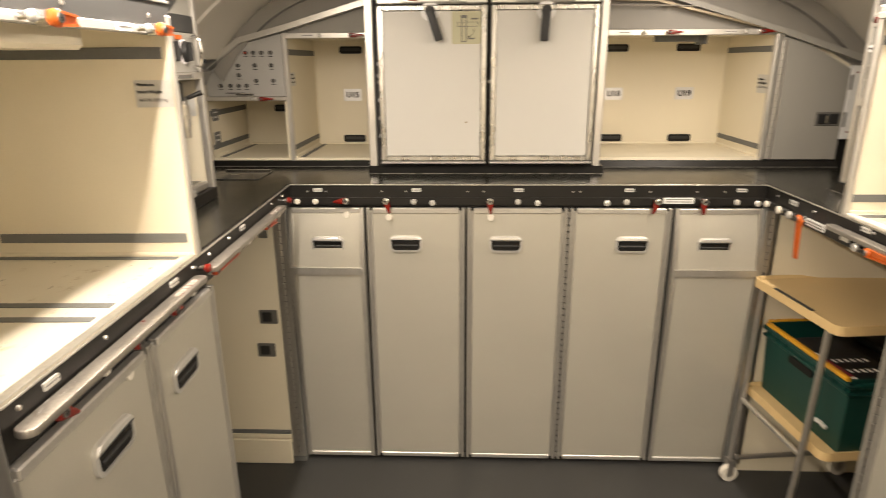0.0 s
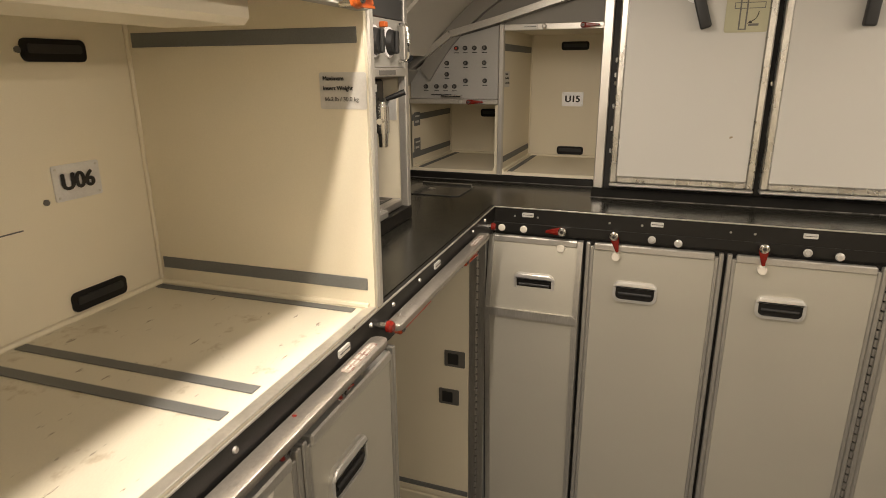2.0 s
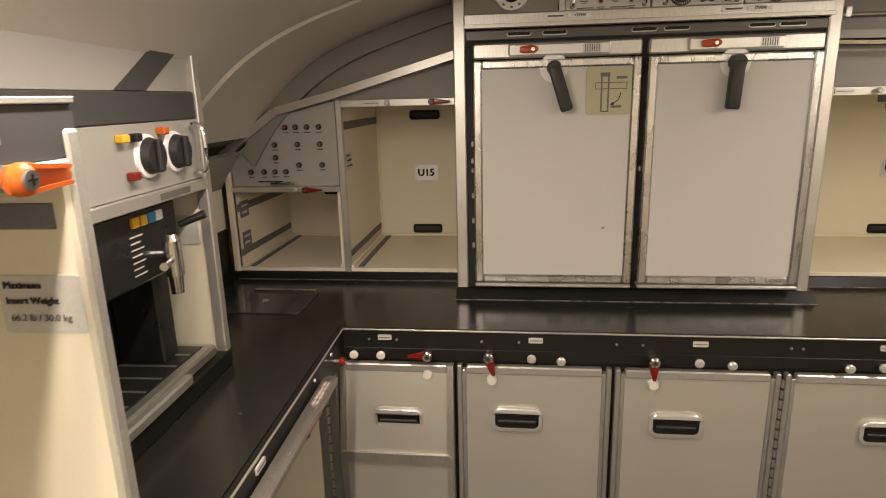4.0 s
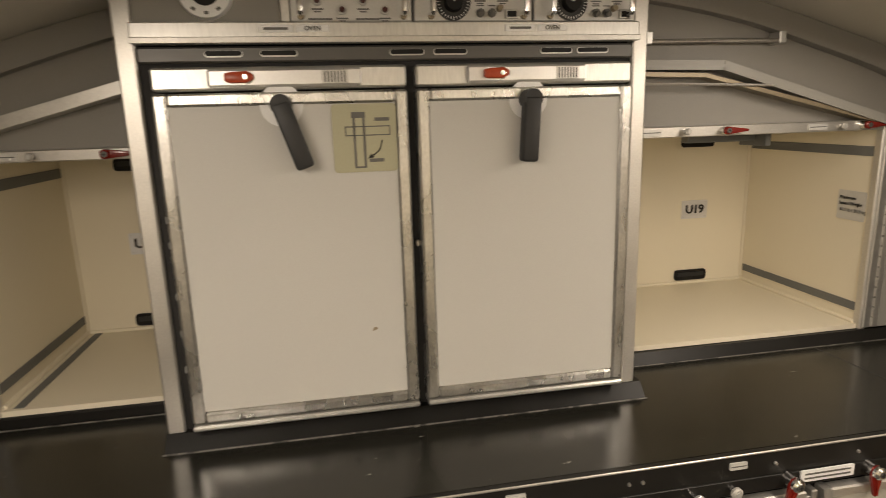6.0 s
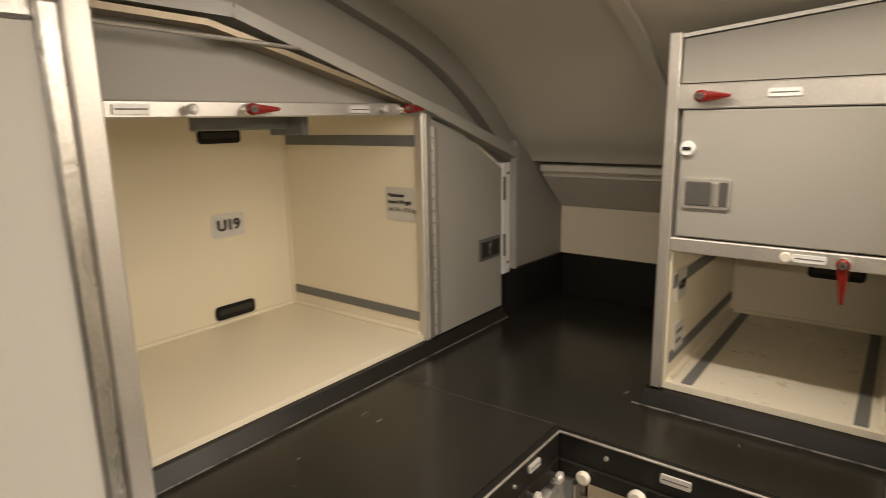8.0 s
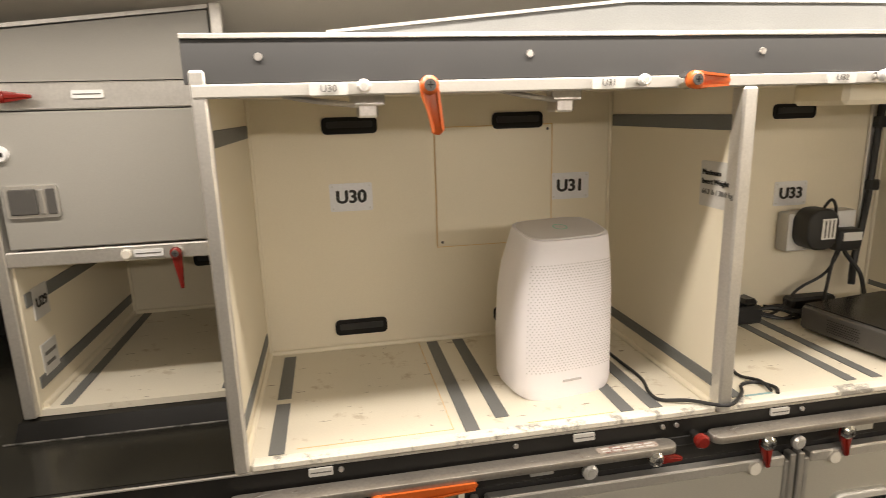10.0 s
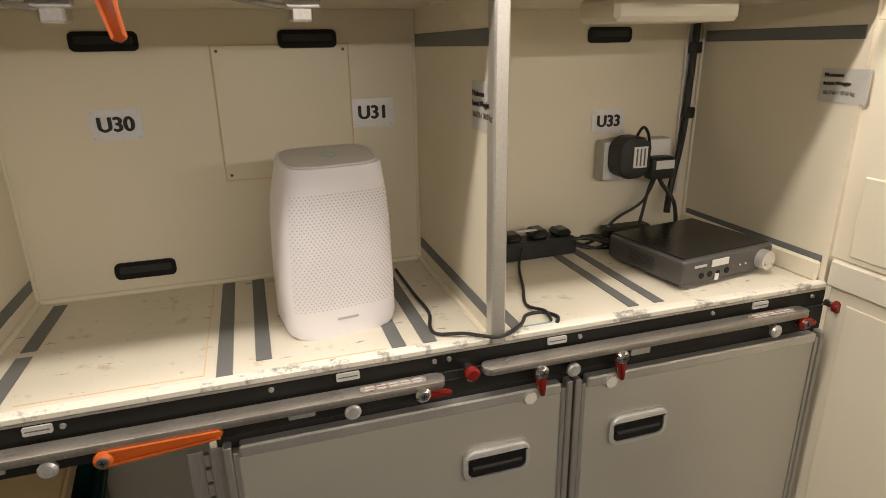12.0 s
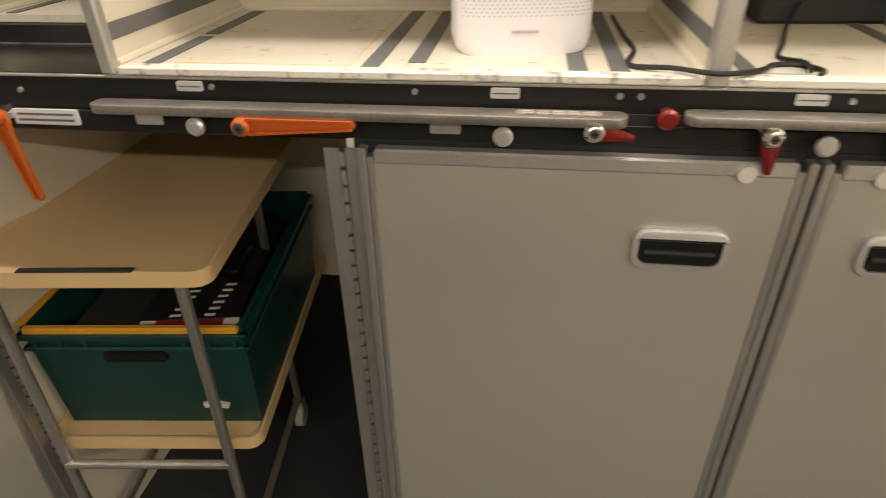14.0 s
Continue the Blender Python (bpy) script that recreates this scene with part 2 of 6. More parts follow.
def rounded(w, h, r, n=5, cx=0.0, cz=0.0):
    pts = []
    for sx, sz, a0 in ((1, 1, 0), (-1, 1, 90), (-1, -1, 180), (1, -1, 270)):
        for i in range(n + 1):
            a = radians(a0 + 90 * i / n)
            pts.append((cx + sx * (w / 2 - r) + r * math.cos(a), cz + sz * (h / 2 - r) + r * math.sin(a)))
    return pts


def tube(bm, pts, r, seg=8, smooth=4):
    """A cable along points, smoothed."""
    P = [Vector(p) for p in pts]
    path = []
    for i in range(len(P) - 1):
        a, b, c, d = P[max(i - 1, 0)], P[i], P[i + 1], P[min(i + 2, len(P) - 1)]
        for k in range(smooth):
            t = k / smooth
            path.append(0.5 * (2 * b + (c - a) * t + (2 * a - 5 * b + 4 * c - d) * t * t + (3 * b - 3 * c + d - a) * t ** 3))
    path.append(P[-1])
    rings = []
    for i, p in enumerate(path):
        d = path[min(i + 1, len(path) - 1)] - path[max(i - 1, 0)]
        q = d.to_track_quat("Z", "Y")
        rings.append([bm.verts.new(p + q @ Vector((r * math.cos(2 * math.pi * k / seg), r * math.sin(2 * math.pi * k / seg), 0))) for k in range(seg)])
    for a, b in zip(rings, rings[1:]):
        for k in range(seg):
            bm.faces.new((a[k], a[(k + 1) % seg], b[(k + 1) % seg], b[k]))
    bm.faces.new(rings[0][::-1])
    bm.faces.new(rings[-1])
    return bm


def mesh_of(name, bm, mat, smooth=True):
    me = bpy.data.meshes.new(name)
    bm.to_mesh(me)
    bm.free()
    me.materials.append(mat)
    if smooth:
        me.polygons.foreach_set("use_smooth", [True] * len(me.polygons))
        me.set_sharp_from_angle(angle=radians(26))
    return me


def part(name, bm, mat, parent=None, label="", m=None):
    ob = new(name, mesh_of(name, bm, mat))
    if parent is not None:
        ob.parent = parent
    if m is not None:
        ob.matrix_basis = m
    if label:
        ob["label"] = label
    return ob


def thing(name, m, label, category, group="", kind=""):
    ob = new(name)
    ob.empty_display_size = 0.05
    ob.matrix_basis = m
    return tagged(ob, label, category, group, kind)


def solid(name, bm, mat, label, category="", kind="structure"):
    ob = part(name, bm, mat)
    return tagged(ob, label, category, "", kind)


def words(text, size, mat, parent, m, name="lettering", bold=0.0, align="CENTER"):
    cu = bpy.data.curves.new("words", "FONT")
    cu.body, cu.size, cu.align_x, cu.align_y, cu.extrude, cu.offset = text, size, align, "CENTER", 0.0004, 0.0
    tmp = bpy.data.objects.new("words", cu)
    scene.collection.objects.link(tmp)
    bpy.context.view_layer.update()
    me = bpy.data.meshes.new_from_object(tmp.evaluated_get(bpy.context.evaluated_depsgraph_get()))
    bpy.data.objects.remove(tmp)
    if bold:
        bm = bmesh.new()
        for dx, dy, dz in ((0, 0, 0), (bold, 0, 0.00006), (-bold, 0, 0.00012), (0, bold * 0.6, 0.00018), (0, -bold * 0.6, 0.00024)):
            n = len(bm.verts)
            bm.from_mesh(me)
            bm.verts.ensure_lookup_table()
            bmesh.ops.translate(bm, vec=(dx, dy, dz), verts=bm.verts[n:])
        bm.to_mesh(me)
        bm.free()
    me.materials.clear()
    me.materials.append(mat)
    ob = new(name, me)
    ob.parent = parent
    ob.matrix_basis = m
    return ob


def onback(x, z, y=2.335):
    """Frame of a thing on the back galley: its x to the right, front towards -y."""
    return pose(x, y, z)


# the left galley is turned about the inner counter corner to fit the camera's view
LEFT = Matrix.Translation((-0.675, 2.349, 0)) @ pose(0, 0, 0, 0, 0, 1.7) @ Matrix.Translation((0.675, -2.335, 0))


def onleft(y, z, x=-0.655):
    return LEFT @ pose(x, y, z, 0, 0, 90)


def onright(y, z, x=1.06):
    return pose(x, y, z, 0, 0, -90)


STAND = pose(0, 0, 0, 90, 0, 0)  # lays lettering upright, facing -y

# ---- structure ----
solid("floor", bx(-1.35, 2.02, -1.68, 3.4, -0.06, 0.0), FLOOR, "dark grey vinyl aircraft galley floor with scuffs", "floor")

ARCH = [(-1.46, 1.3), (-1.38, 1.50), (-1.32, 1.604), (-1.215, 1.742), (-1.06, 1.867), (-0.846, 1.953), (-0.5, 2.04), (0, 2.09), (0.5, 2.04), (0.846, 1.953), (1.06, 1.880), (1.22, 1.785), (1.358, 1.672), (1.443, 1.603), (1.50, 1.50), (1.56, 1.3)]
MID = 0.24


def arch_points(pts, steps=6):
    out = []
    for i in range(len(pts) - 1):
        a, b, c, d = (Vector(pts[max(0, min(len(pts) - 1, i + k))]) for k in (-1, 0, 1, 2))
        for k in range(steps):
            t = k / steps
            out.append(0.5 * (2 * b + (c - a) * t + (2 * a - 5 * b + 4 * c - d) * t * t + (3 * b - 3 * c + d - a) * t ** 3))
    out.append(Vector(pts[-1]))
    return out


curve = arch_points(ARCH)


def vault(reach, y0, y1, bm, east=0.0):
    c = [p for p in curve if -reach <= p.x <= max(reach, east)]
    prism(bm, [(p.x + MID, p.y) for p in c] + [(p.x * 1.04 + MID, p.y + 0.04) for p in reversed(c)], "y", y0, y1)
    return bm


# full width over the back galley, narrower between the side galleys
solid("ceiling", vault(1.214, 0.2, 2.05, vault(1.298, 2.05, 3.35, vault(1.41, -1.6, 0.2, bmesh.new()), 1.45)), CEIL, "taupe curved cabin ceiling lining", "ceiling")

solid("wall_south", bx(-1.30, 1.78, -1.68, -1.6, 0, 2.14), CREAM, "plain cream cabin wall", "wall")
solid("wall_west", bx(-1.30, -1.17, -1.6, 0.739, 0, 1.62), CREAM, "plain cream cabin side wall", "wall")
solid("wall_east", bx(1.65, 1.78, -1.6, 0.199, 0, 1.62), CREAM, "plain cream cabin side wall", "wall")
solid("wall_north", bx(-1.35, 2.02, 3.32, 3.4, 0, 2.14), CREAM, "plain cream wall behind the galley", "wall")

# counters and their black edges
Z = 1.197
bm = bmesh.new()
prism(bm, [(-0.69, 2.35), (1.092, 2.35), (1.092, 1.89), (1.86, 1.89), (1.86, 2.75), (1.24, 2.80), (-1.2, 2.80), (-1.2, 1.47), (-0.665, 1.47)], "z", 1.165, Z)
solid("countertop", bm, BLACK, "black laminate galley countertop running round the corner, scratched", "countertop")
edge = thing("counter_edge", pose(0, 0, 0), "black painted counter edge with worn bright rim", "counter edge", kind="structure")
part("edge_strip", box(bx(-0.69, 1.092, 2.335, 2.35, 1.118, Z, 0.002), -0.677, 1.08, 2.332, 2.336, 1.122, 1.150, 0.001), BLACKLIP, edge)
part("edge_strip", bx(-0.69, -0.675, 0.79, 2.32, 1.118, Z, 0.002), BLACKLIP, edge, "", LEFT)
part("edge_strip", box(bx(1.078, 1.092, 0.385, 2.335, 1.118, Z, 0.002), 1.073, 1.079, 0.39, 2.33, 1.122, 1.150, 0.001), BLACKLIP, edge)
part("worn_rim", bx(-0.676, 1.079, 2.333, 2.3365, Z - 0.002, Z + 0.002, 0.001), WORN, edge, "worn bright rim")
part("worn_rim", bx(-0.678, -0.674, 0.80, 2.32, Z - 0.002, Z + 0.002, 0.001), WORN, edge, "worn bright rim", LEFT)
part("worn_rim", bx(1.077, 1.081, 0.387, 2.335, Z - 0.002, Z + 0.002, 0.001), WORN, edge, "worn bright rim")

bm = bmesh.new()
prism(bm, [(1.0955, 2.352), (1.0975, 2.352), (1.079, 2.73), (1.077, 2.73)], "z", Z, Z + 0.0006)
solid("counter_joint", bm, BANDGREY, "fine joint line across the black countertop", "joint")

# carcasses under the counters
solid("carcass_back", bx(-0.70, 1.10, 2.352, 3.30, 0.0, 1.164), GAPSHADE, "cart bay carcass behind the doors, near black for the shaded gaps", "cabinet carcass")
solid("carcass_left", bx(-1.22, -0.684, 0.765, 1.505, 0.0, 1.164), GAPSHADE, "cart bay carcass behind the doors, near black for the shaded gaps", "cabinet carcass").matrix_basis = LEFT
solid("carcass_right", bx(1.074, 1.70, 0.39, 1.545, 0.0, 1.164), GAPSHADE, "cart bay carcass behind the doors, near black for the shaded gaps", "cabinet carcass")
solid("toe_kick", bx(-0.70, 1.10, 2.345, 2.353, 0.0, 0.03), GAPSHADE, "dark toe kick under the doors", "toe kick")

# open bays beside the corner
solid("bay_wall_left_far", bx(-1.25, -0.745, 2.30, 2.345, 0.10, 1.16), CREAM, "cream side wall of an open cart bay", "bay wall")
solid("bay_wall_left_back", bx(-1.30, -1.252, 1.524, 2.35, 0.0, 1.16), CREAM, "cream back wall of an open cart bay", "bay wall")
solid("bay_base_left", box(bx(-1.25, -0.745, 2.285, 2.299, 0.0, 0.118, 0.003), -1.25, -0.745, 2.29, 2.2995, 0.122, 0.142, 0.001), CREAM, "cream kick rail at the foot of the bay wall", "kick rail")
solid("bay_strip_left", bx(-1.25, -0.745, 2.292, 2.2985, 0.143, 0.160, 0.001), STRIP, "dark rubber strip along the bay wall", "trim")
solid("bay_wall_right_far", bx(1.115, 1.92, 2.30, 2.345, 0.0, 1.16), CREAM, "cream side wall of an open cart bay", "bay wall")
# bay's shade painted in: lower wall near black, cream above
solid("bay_wall_right_foot", bx(1.922, 1.96, 0.39, 2.35, 0.0, 0.30), GAPSHADE, "foot of the bay wall, near black for the shade in the bay", "bay wall")
solid("bay_wall_right_back", bx(1.922, 1.96, 0.39, 2.35, 0.301, 1.16), CREAM, "cream back wall of an open cart bay", "bay wall")
solid("bay_wall_right_near", bx(1.074, 1.92, 1.546, 1.556, 0.0, 1.16), CREAM, "cream side wall of an open cart bay", "bay wall")
# shade under the counter is put into these near-black undersides
solid("bay_top_right", bx(1.094, 1.92, 1.557, 2.30, 1.150, 1.163), GAPSHADE, "underside of the counter above the bay, near black for its shade", "bay top")
solid("bay_top_left", bx(-1.25, -0.692, 1.524, 2.30, 1.150, 1.163), GAPSHADE, "underside of the counter above the bay, near black for its shade", "bay top")


def hinge(name, m, h, label, leaves=True):
    """A full height piano hinge: two leaves and a row of knuckles."""
    t = thing(name, m, label, "hinge")
    if leaves:
        part("leaf", bx(-0.026, -0.004, 0.0, 0.004, 0, h, 0.001), EDGE, t)
        part("leaf", bx(0.004, 0.026, 0.0, 0.004, 0, h, 0.001), EDGE, t)
    n = int(h / 0.026)
    bm = bmesh.new()
    cyl(bm, (0, -0.001, 0.002), (0, -0.001, h / n - 0.004), 0.0045, 8)
    first = part("knuckle", bm, STEEL, t)
    for i in range(1, n):
        k = new("knuckle", first.data)
        k.parent = t
        k.matrix_basis = pose(0, 0, h * i / n)


hinge("piano_hinge", pose(-0.718, 2.30, 0.03), 1.08, "worn steel piano hinge along a cart bay edge")
hinge("piano_hinge", pose(1.10, 2.30, 0.03), 1.08, "worn steel piano hinge along a cart bay edge")
hinge("piano_hinge", pose(1.066, 1.562, 0.03, 0, 0, -90), 1.08, "worn steel piano hinge along a cart bay edge")
hinge("piano_hinge", pose(0.369, 2.331, 0.03), 1.07, "worn steel piano hinge between two cart bay doors", False)
solid("bay_post", bx(-0.745, -0.692, 2.306, 2.345, 0.0, 1.117, 0.002), STRIP, "dark grey post between cart bay and doors", "post")
solid("bay_post.001", bx(1.074, 1.114, 2.306, 2.345, 0.0, 1.117, 0.002), STRIP, "dark grey post between cart bay and doors", "post")

# header wall over the back compartments, up to the vault
top = [(p.x + MID, p.y + 0.01) for p in curve if -1.34 <= p.x <= 1.02]
bm = bmesh.new()
prism(bm, [(1.24, 1.742), (-0.775, 1.742), (-0.96, 1.70), (-1.13, 1.585)] + top, "y", 2.765, 2.80)
solid("wall_header", bm, WALLGREY, "dark grey header wall under the curved ceiling", "wall")
bm = bmesh.new()
prism(bm, [(1.232, 2.768), (1.586, 2.768), (1.589, 2.734), (1.842, 2.720), (1.92, 2.720), (1.92, 2.9), (1.232, 2.9)], "z", 1.321, 1.90)
solid("wall_corner", bm, WALLGREY, "grey corner panel under the curved ceiling", "wall")
bm = bmesh.new()
prism(bm, [(1.553, 2.756), (1.582, 2.754), (1.585, 2.726), (1.837, 2.712), (1.90, 2.712), (1.90, 2.80), (1.553, 2.80)], "z", Z, 1.320)
solid("splash_corner", bm, BLACKLIP, "black upstand behind the countertop", "upstand")
solid("splash_right", bx(1.838, 1.90, 2.20, 2.711, Z, 1.320), BLACKLIP, "black upstand behind the countertop", "upstand")
solid("wall_right_back", bx(1.843, 1.90, 2.20, 2.719, 1.321, 1.462), CREAM, "cream side lining above the countertop", "wall")
bm = bmesh.new()
prism(bm, [(1.842, 1.463), (1.728, 1.556), (1.740, 1.566), (1.856, 1.470)], "y", 2.20, 2.719)
solid("lining_slope", bm, CEIL, "sloping taupe side lining panel", "lining panel")
solid("trim_ledge", box(bx(1.702, 1.78, 2.20, 2.719, 1.573, 1.594, 0.004), 1.722, 1.78, 2.20, 2.719, 1.560, 1.572), CEIL, "narrow grey ledge trim at the ceiling's foot", "trim")

solid("splash_left", bx(-1.20, -1.160, 2.05, 2.75, Z, 1.36), BLACKLIP, "black upstand behind the countertop", "upstand")
solid("wall_left_back", bx(-1.20, -1.165, 2.05, 2.75, 1.361, 1.488), CREAM, "cream side lining above the countertop", "wall")
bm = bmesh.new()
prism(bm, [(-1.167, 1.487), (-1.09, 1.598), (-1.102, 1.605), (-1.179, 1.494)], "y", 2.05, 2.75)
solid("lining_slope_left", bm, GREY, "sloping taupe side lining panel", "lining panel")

# the dark trim that follows the vault
bm = bmesh.new()
inner = [p for p in curve if -1.33 <= p.x <= 1.42]
prism(bm, [(p.x + MID, p.y - 0.002) for p in inner] + [(p.x * 0.972 + MID, p.y - 0.045) for p in reversed(inner)], "y", 2.735, 2.764)
solid("trim_arch", bm, WALLGREY, "dark grey curved trim following the vault", "trim")

# the ceiling over the side galleys is part of the same vault; ribs where its panels meet
for i, y in enumerate((2.31, 0.30)):
    bm = bmesh.new()
    seg = [p for p in curve if -1.21 <= p.x <= 1.21] if y < 2 else [p for p in curve if -1.33 <= p.x <= 1.43]
    prism(bm, [(p.x + MID, p.y - 0.001) for p in seg] + [(p.x * 0.993 + MID, p.y - 0.007) for p in reversed(seg)], "y", y, y + 0.028)
    solid("trim_ceiling" + ("" if i == 0 else ".001"), bm, CEIL, "flat joint strip across the ceiling lining", "trim")

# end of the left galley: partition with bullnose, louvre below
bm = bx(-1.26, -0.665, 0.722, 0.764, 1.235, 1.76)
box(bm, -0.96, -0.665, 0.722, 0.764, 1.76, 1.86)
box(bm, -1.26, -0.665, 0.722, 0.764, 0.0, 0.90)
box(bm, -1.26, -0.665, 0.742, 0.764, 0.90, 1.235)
solid("partition_left", bm, PARTSHADE, "taupe laminate partition closing the galley's end, base darkened for shade", "partition").matrix_basis = LEFT
bm = bmesh.new()
cyl(bm, (-0.676, 0.750, 0.0), (-0.676, 0.750, 1.86), 0.028, 28)
solid("partition_nose", bm, NOSE, "rounded satin aluminium partition edge", "edge trim").matrix_basis = LEFT
louvre = thing("louvre", LEFT, "beige louvred vent panel in the partition, slats darkened for shade", "vent")
part("frame", box(box(bx(-1.26, -0.70, 0.716, 0.741, 1.222, 1.236, 0.003), -0.716, -0.696, 0.716, 0.741, 0.90, 1.221, 0.003), -1.26, -0.717, 0.716, 0.741, 0.90, 0.92, 0.003), GREY, louvre)
for i in range(11):
    bm = bmesh.new()
    z = 0.928 + i * 0.0265
    prism(bm, [(0.718, z), (0.738, z + 0.016), (0.741, z + 0.024), (0.736, z + 0.022), (0.716, z + 0.006)], "x", -1.26, -0.718)
    part("slat", bm, PARTSHADE, louvre)

# end of the right galley
bm = bx(0.72, 1.072, 0.20, 0.384, 0.0, 1.205, 0.004)
box(bm, 0.72, 1.72, 0.20, 0.384, 1.262, 1.70, 0.003)
box(bm, 0.72, 1.42, 0.20, 0.384, 1.70, 1.80)
box(bm, 0.72, 1.25, 0.20, 0.384, 1.80, 1.90)
solid("wall_pilaster", bm, CREAM, "cream painted wall at the galley's end", "wall")
solid("trim_pilaster", bx(0.72, 1.076, 0.20, 0.393, 1.206, 1.261, 0.004), SHELF, "chipped cream cover strip on the wall", "trim")
solid("trim_panel", bx(0.72, 1.045, 0.384, 0.389, 1.275, 1.43, 0.003), CREAM, "cream cover panel on the wall", "trim")
solid("trim_panel.001", bx(0.80, 1.03, 0.384, 0.388, 0.10, 1.18, 0.003), CREAM, "cream cover panel on the wall", "trim")
solid("wall_left_near", bx(-1.36, -1.302, 0.783, 3.32, 0, 1.60), CREAM, "plain cream wall closing the galley", "wall")
solid("wall_right_near", bx(1.965, 2.01, 0.2, 3.32, 0, 1.60), CREAM, "plain cream wall closing the galley", "wall")
solid("wall_right_ledge", bx(1.905, 1.964, 0.2, 3.32, 1.165, 1.60), CREAM, "plain cream wall closing the galley", "wall")


# ---- doors of the cart bays ----
def handle(parent, x, z):
    h = part("handle", prism(bmesh.new(), rounded(0.124, 0.064, 0.021, 7, x, z), "y", -0.009, -0.003), FRAME, parent, "silver cup handle")
    bm = bmesh.new()
    outer, inner = rounded(0.124, 0.064, 0.021, 7, x, z), rounded(0.108, 0.048, 0.014, 7, x, z)
    n = len(outer)
    rings = [[bm.verts.new((q[0], d, q[1])) for q in ring_pts] for ring_pts, d in ((outer, -0.0088), (outer, -0.0112), (inner, -0.0125), (inner, -0.0092))]
    for p0, p1 in zip(rings, rings[1:]):
        for i in range(n):
            bm.faces.new((p0[i], p0[(i + 1) % n], p1[(i + 1) % n], p1[i]))
    bmesh.ops.recalc_face_normals(bm, faces=bm.faces)
    part("rim", bm, FRAME, h)
    part("recess", prism(bmesh.new(), rounded(0.1075, 0.0475, 0.0138, 5, x, z), "y", -0.0096, -0.0035), SLOT, h, "dark recess")
    bm = bmesh.new()
    arc = [(math.cos(math.pi * k / 14), math.sin(math.pi * k / 14)) for k in range(8)]
    outline = [(x + 0.040 + 0.0205 * c, z + 0.0125 + 0.0185 * q) for c, q in arc] + [(x - 0.040 - 0.0205 * c, z + 0.0125 + 0.0185 * q) for c, q in reversed(arc)]
    prism(bm, outline, "y", -0.0155, -0.004)
    bmesh.ops.bevel(bm, geom=[e for e in bm.edges if all(v.co.y < -0.0150 for v in e.verts)], offset=0.0055, segments=3, profile=0.5, affect="EDGES")
    part("cover", bm, HANDLE, h)
    bm = bmesh.new()
    cyl(bm, (x - 0.046, -0.0095, z - 0.006), (x + 0.046, -0.0095, z - 0.006), 0.0045, 12)
    part("grip_roll", bm, RUBBER, h)
    return h


def cart_door(name, m, w, hgt, hx, hz, label, group, kink=False):
    d = thing(name, m, label, "cabinet door", group)
    if kink:
        prof = [(0.012, hgt - 0.02), (-0.006, hgt - 0.02), (-0.046, 0.862), (-0.046, 0.838), (-0.014, 0.30), (-0.004, 0.02), (0.012, 0.02)]
        part("panel", prism(bmesh.new(), prof, "x", 0.016, w - 0.016), DOOR, d)
        part("rail", prism(bmesh.new(), [(0.004, 0.868), (0.004, 0.842), (w - 0.004, 0.842), (w - 0.004, 0.858), (w - 0.012, 0.868)], "y", -0.054, -0.040), EDGE, d, "aluminium cross rail")
        for x0, x1 in ((0.0, 0.0158), (w - 0.0158, w)):
            pr = [(0.012, hgt), (-0.010, hgt), (-0.050, 0.852), (-0.018, 0.30), (-0.008, 0.0), (0.012, 0.0)]
            part("edge_trim", prism(bmesh.new(), pr, "x", x0, x1), EDGE, d)
        part("top_trim", bx(0.016, w - 0.016, -0.011, 0.012, hgt - 0.0198, hgt, 0.003), ALUH, d)
        part("bottom_trim", bx(0.016, w - 0.016, -0.010, 0.012, 0.0, 0.0198, 0.003), ALUH, d)
        hd = handle(d, hx, hz)
        hd.matrix_basis = pose(0, -0.0235, 0.0) @ Matrix.Translation((0, 0, hz)) @ pose(0, 0, 0, 9) @ Matrix.Translation((0, 0, -hz))
    else:
        part("panel", bx(0.018, w - 0.018, -0.004, 0.012, 0.02, hgt - 0.02, 0.001), DOOR, d)
        part("edge_trim", box(bx(0.0, 0.012, -0.008, 0.012, 0.0, hgt, 0.002), 0.0125, 0.0225, -0.0065, 0.012, 0.012, hgt - 0.012, 0.0015), EDGE, d)
        part("edge_trim", box(bx(w - 0.012, w, -0.008, 0.012, 0.0, hgt, 0.002), w - 0.0225, w - 0.0125, -0.0065, 0.012, 0.012, hgt - 0.012, 0.0015), EDGE, d)
        part("top_trim", bx(0.023, w - 0.023, -0.009, 0.012, hgt - 0.0205, hgt, 0.003), ALUH, d)
        part("bottom_trim", bx(0.023, w - 0.023, -0.008, 0.012, 0.0, 0.0198, 0.003), ALUH, d)
        handle(d, hx, hz)
    return d


G = "cart bay doors"
DH = 1.092
LB = "grey laminate cart bay door with aluminium edges"
cart_door("bay_door", onback(-0.688, 0.018), 0.288, DH, 0.150, 0.957, LB + " and a kinked front", G, True)
cart_door("bay_door", onback(-0.391, 0.018), 0.372, DH, 0.147, 0.952, LB, G)
cart_door("bay_door", onback(-0.010, 0.018), 0.374, DH, 0.146, 0.952, LB, G)
cart_door("bay_door", onback(0.374, 0.018), 0.374, DH, 0.236, 0.952, LB, G)
cart_door("bay_door", onback(0.758, 0.018), 0.318, DH, 0.146, 0.957, LB + " and a kinked front", G, True)
cart_door("bay_door", onleft(0.768, 0.018, -0.672), 0.400, DH, 0.236, 0.982, LB, G)
cart_door("bay_door", onleft(1.172, 0.018, -0.672), 0.328, DH, 0.125, 0.967, LB + " beside the open bay", G)
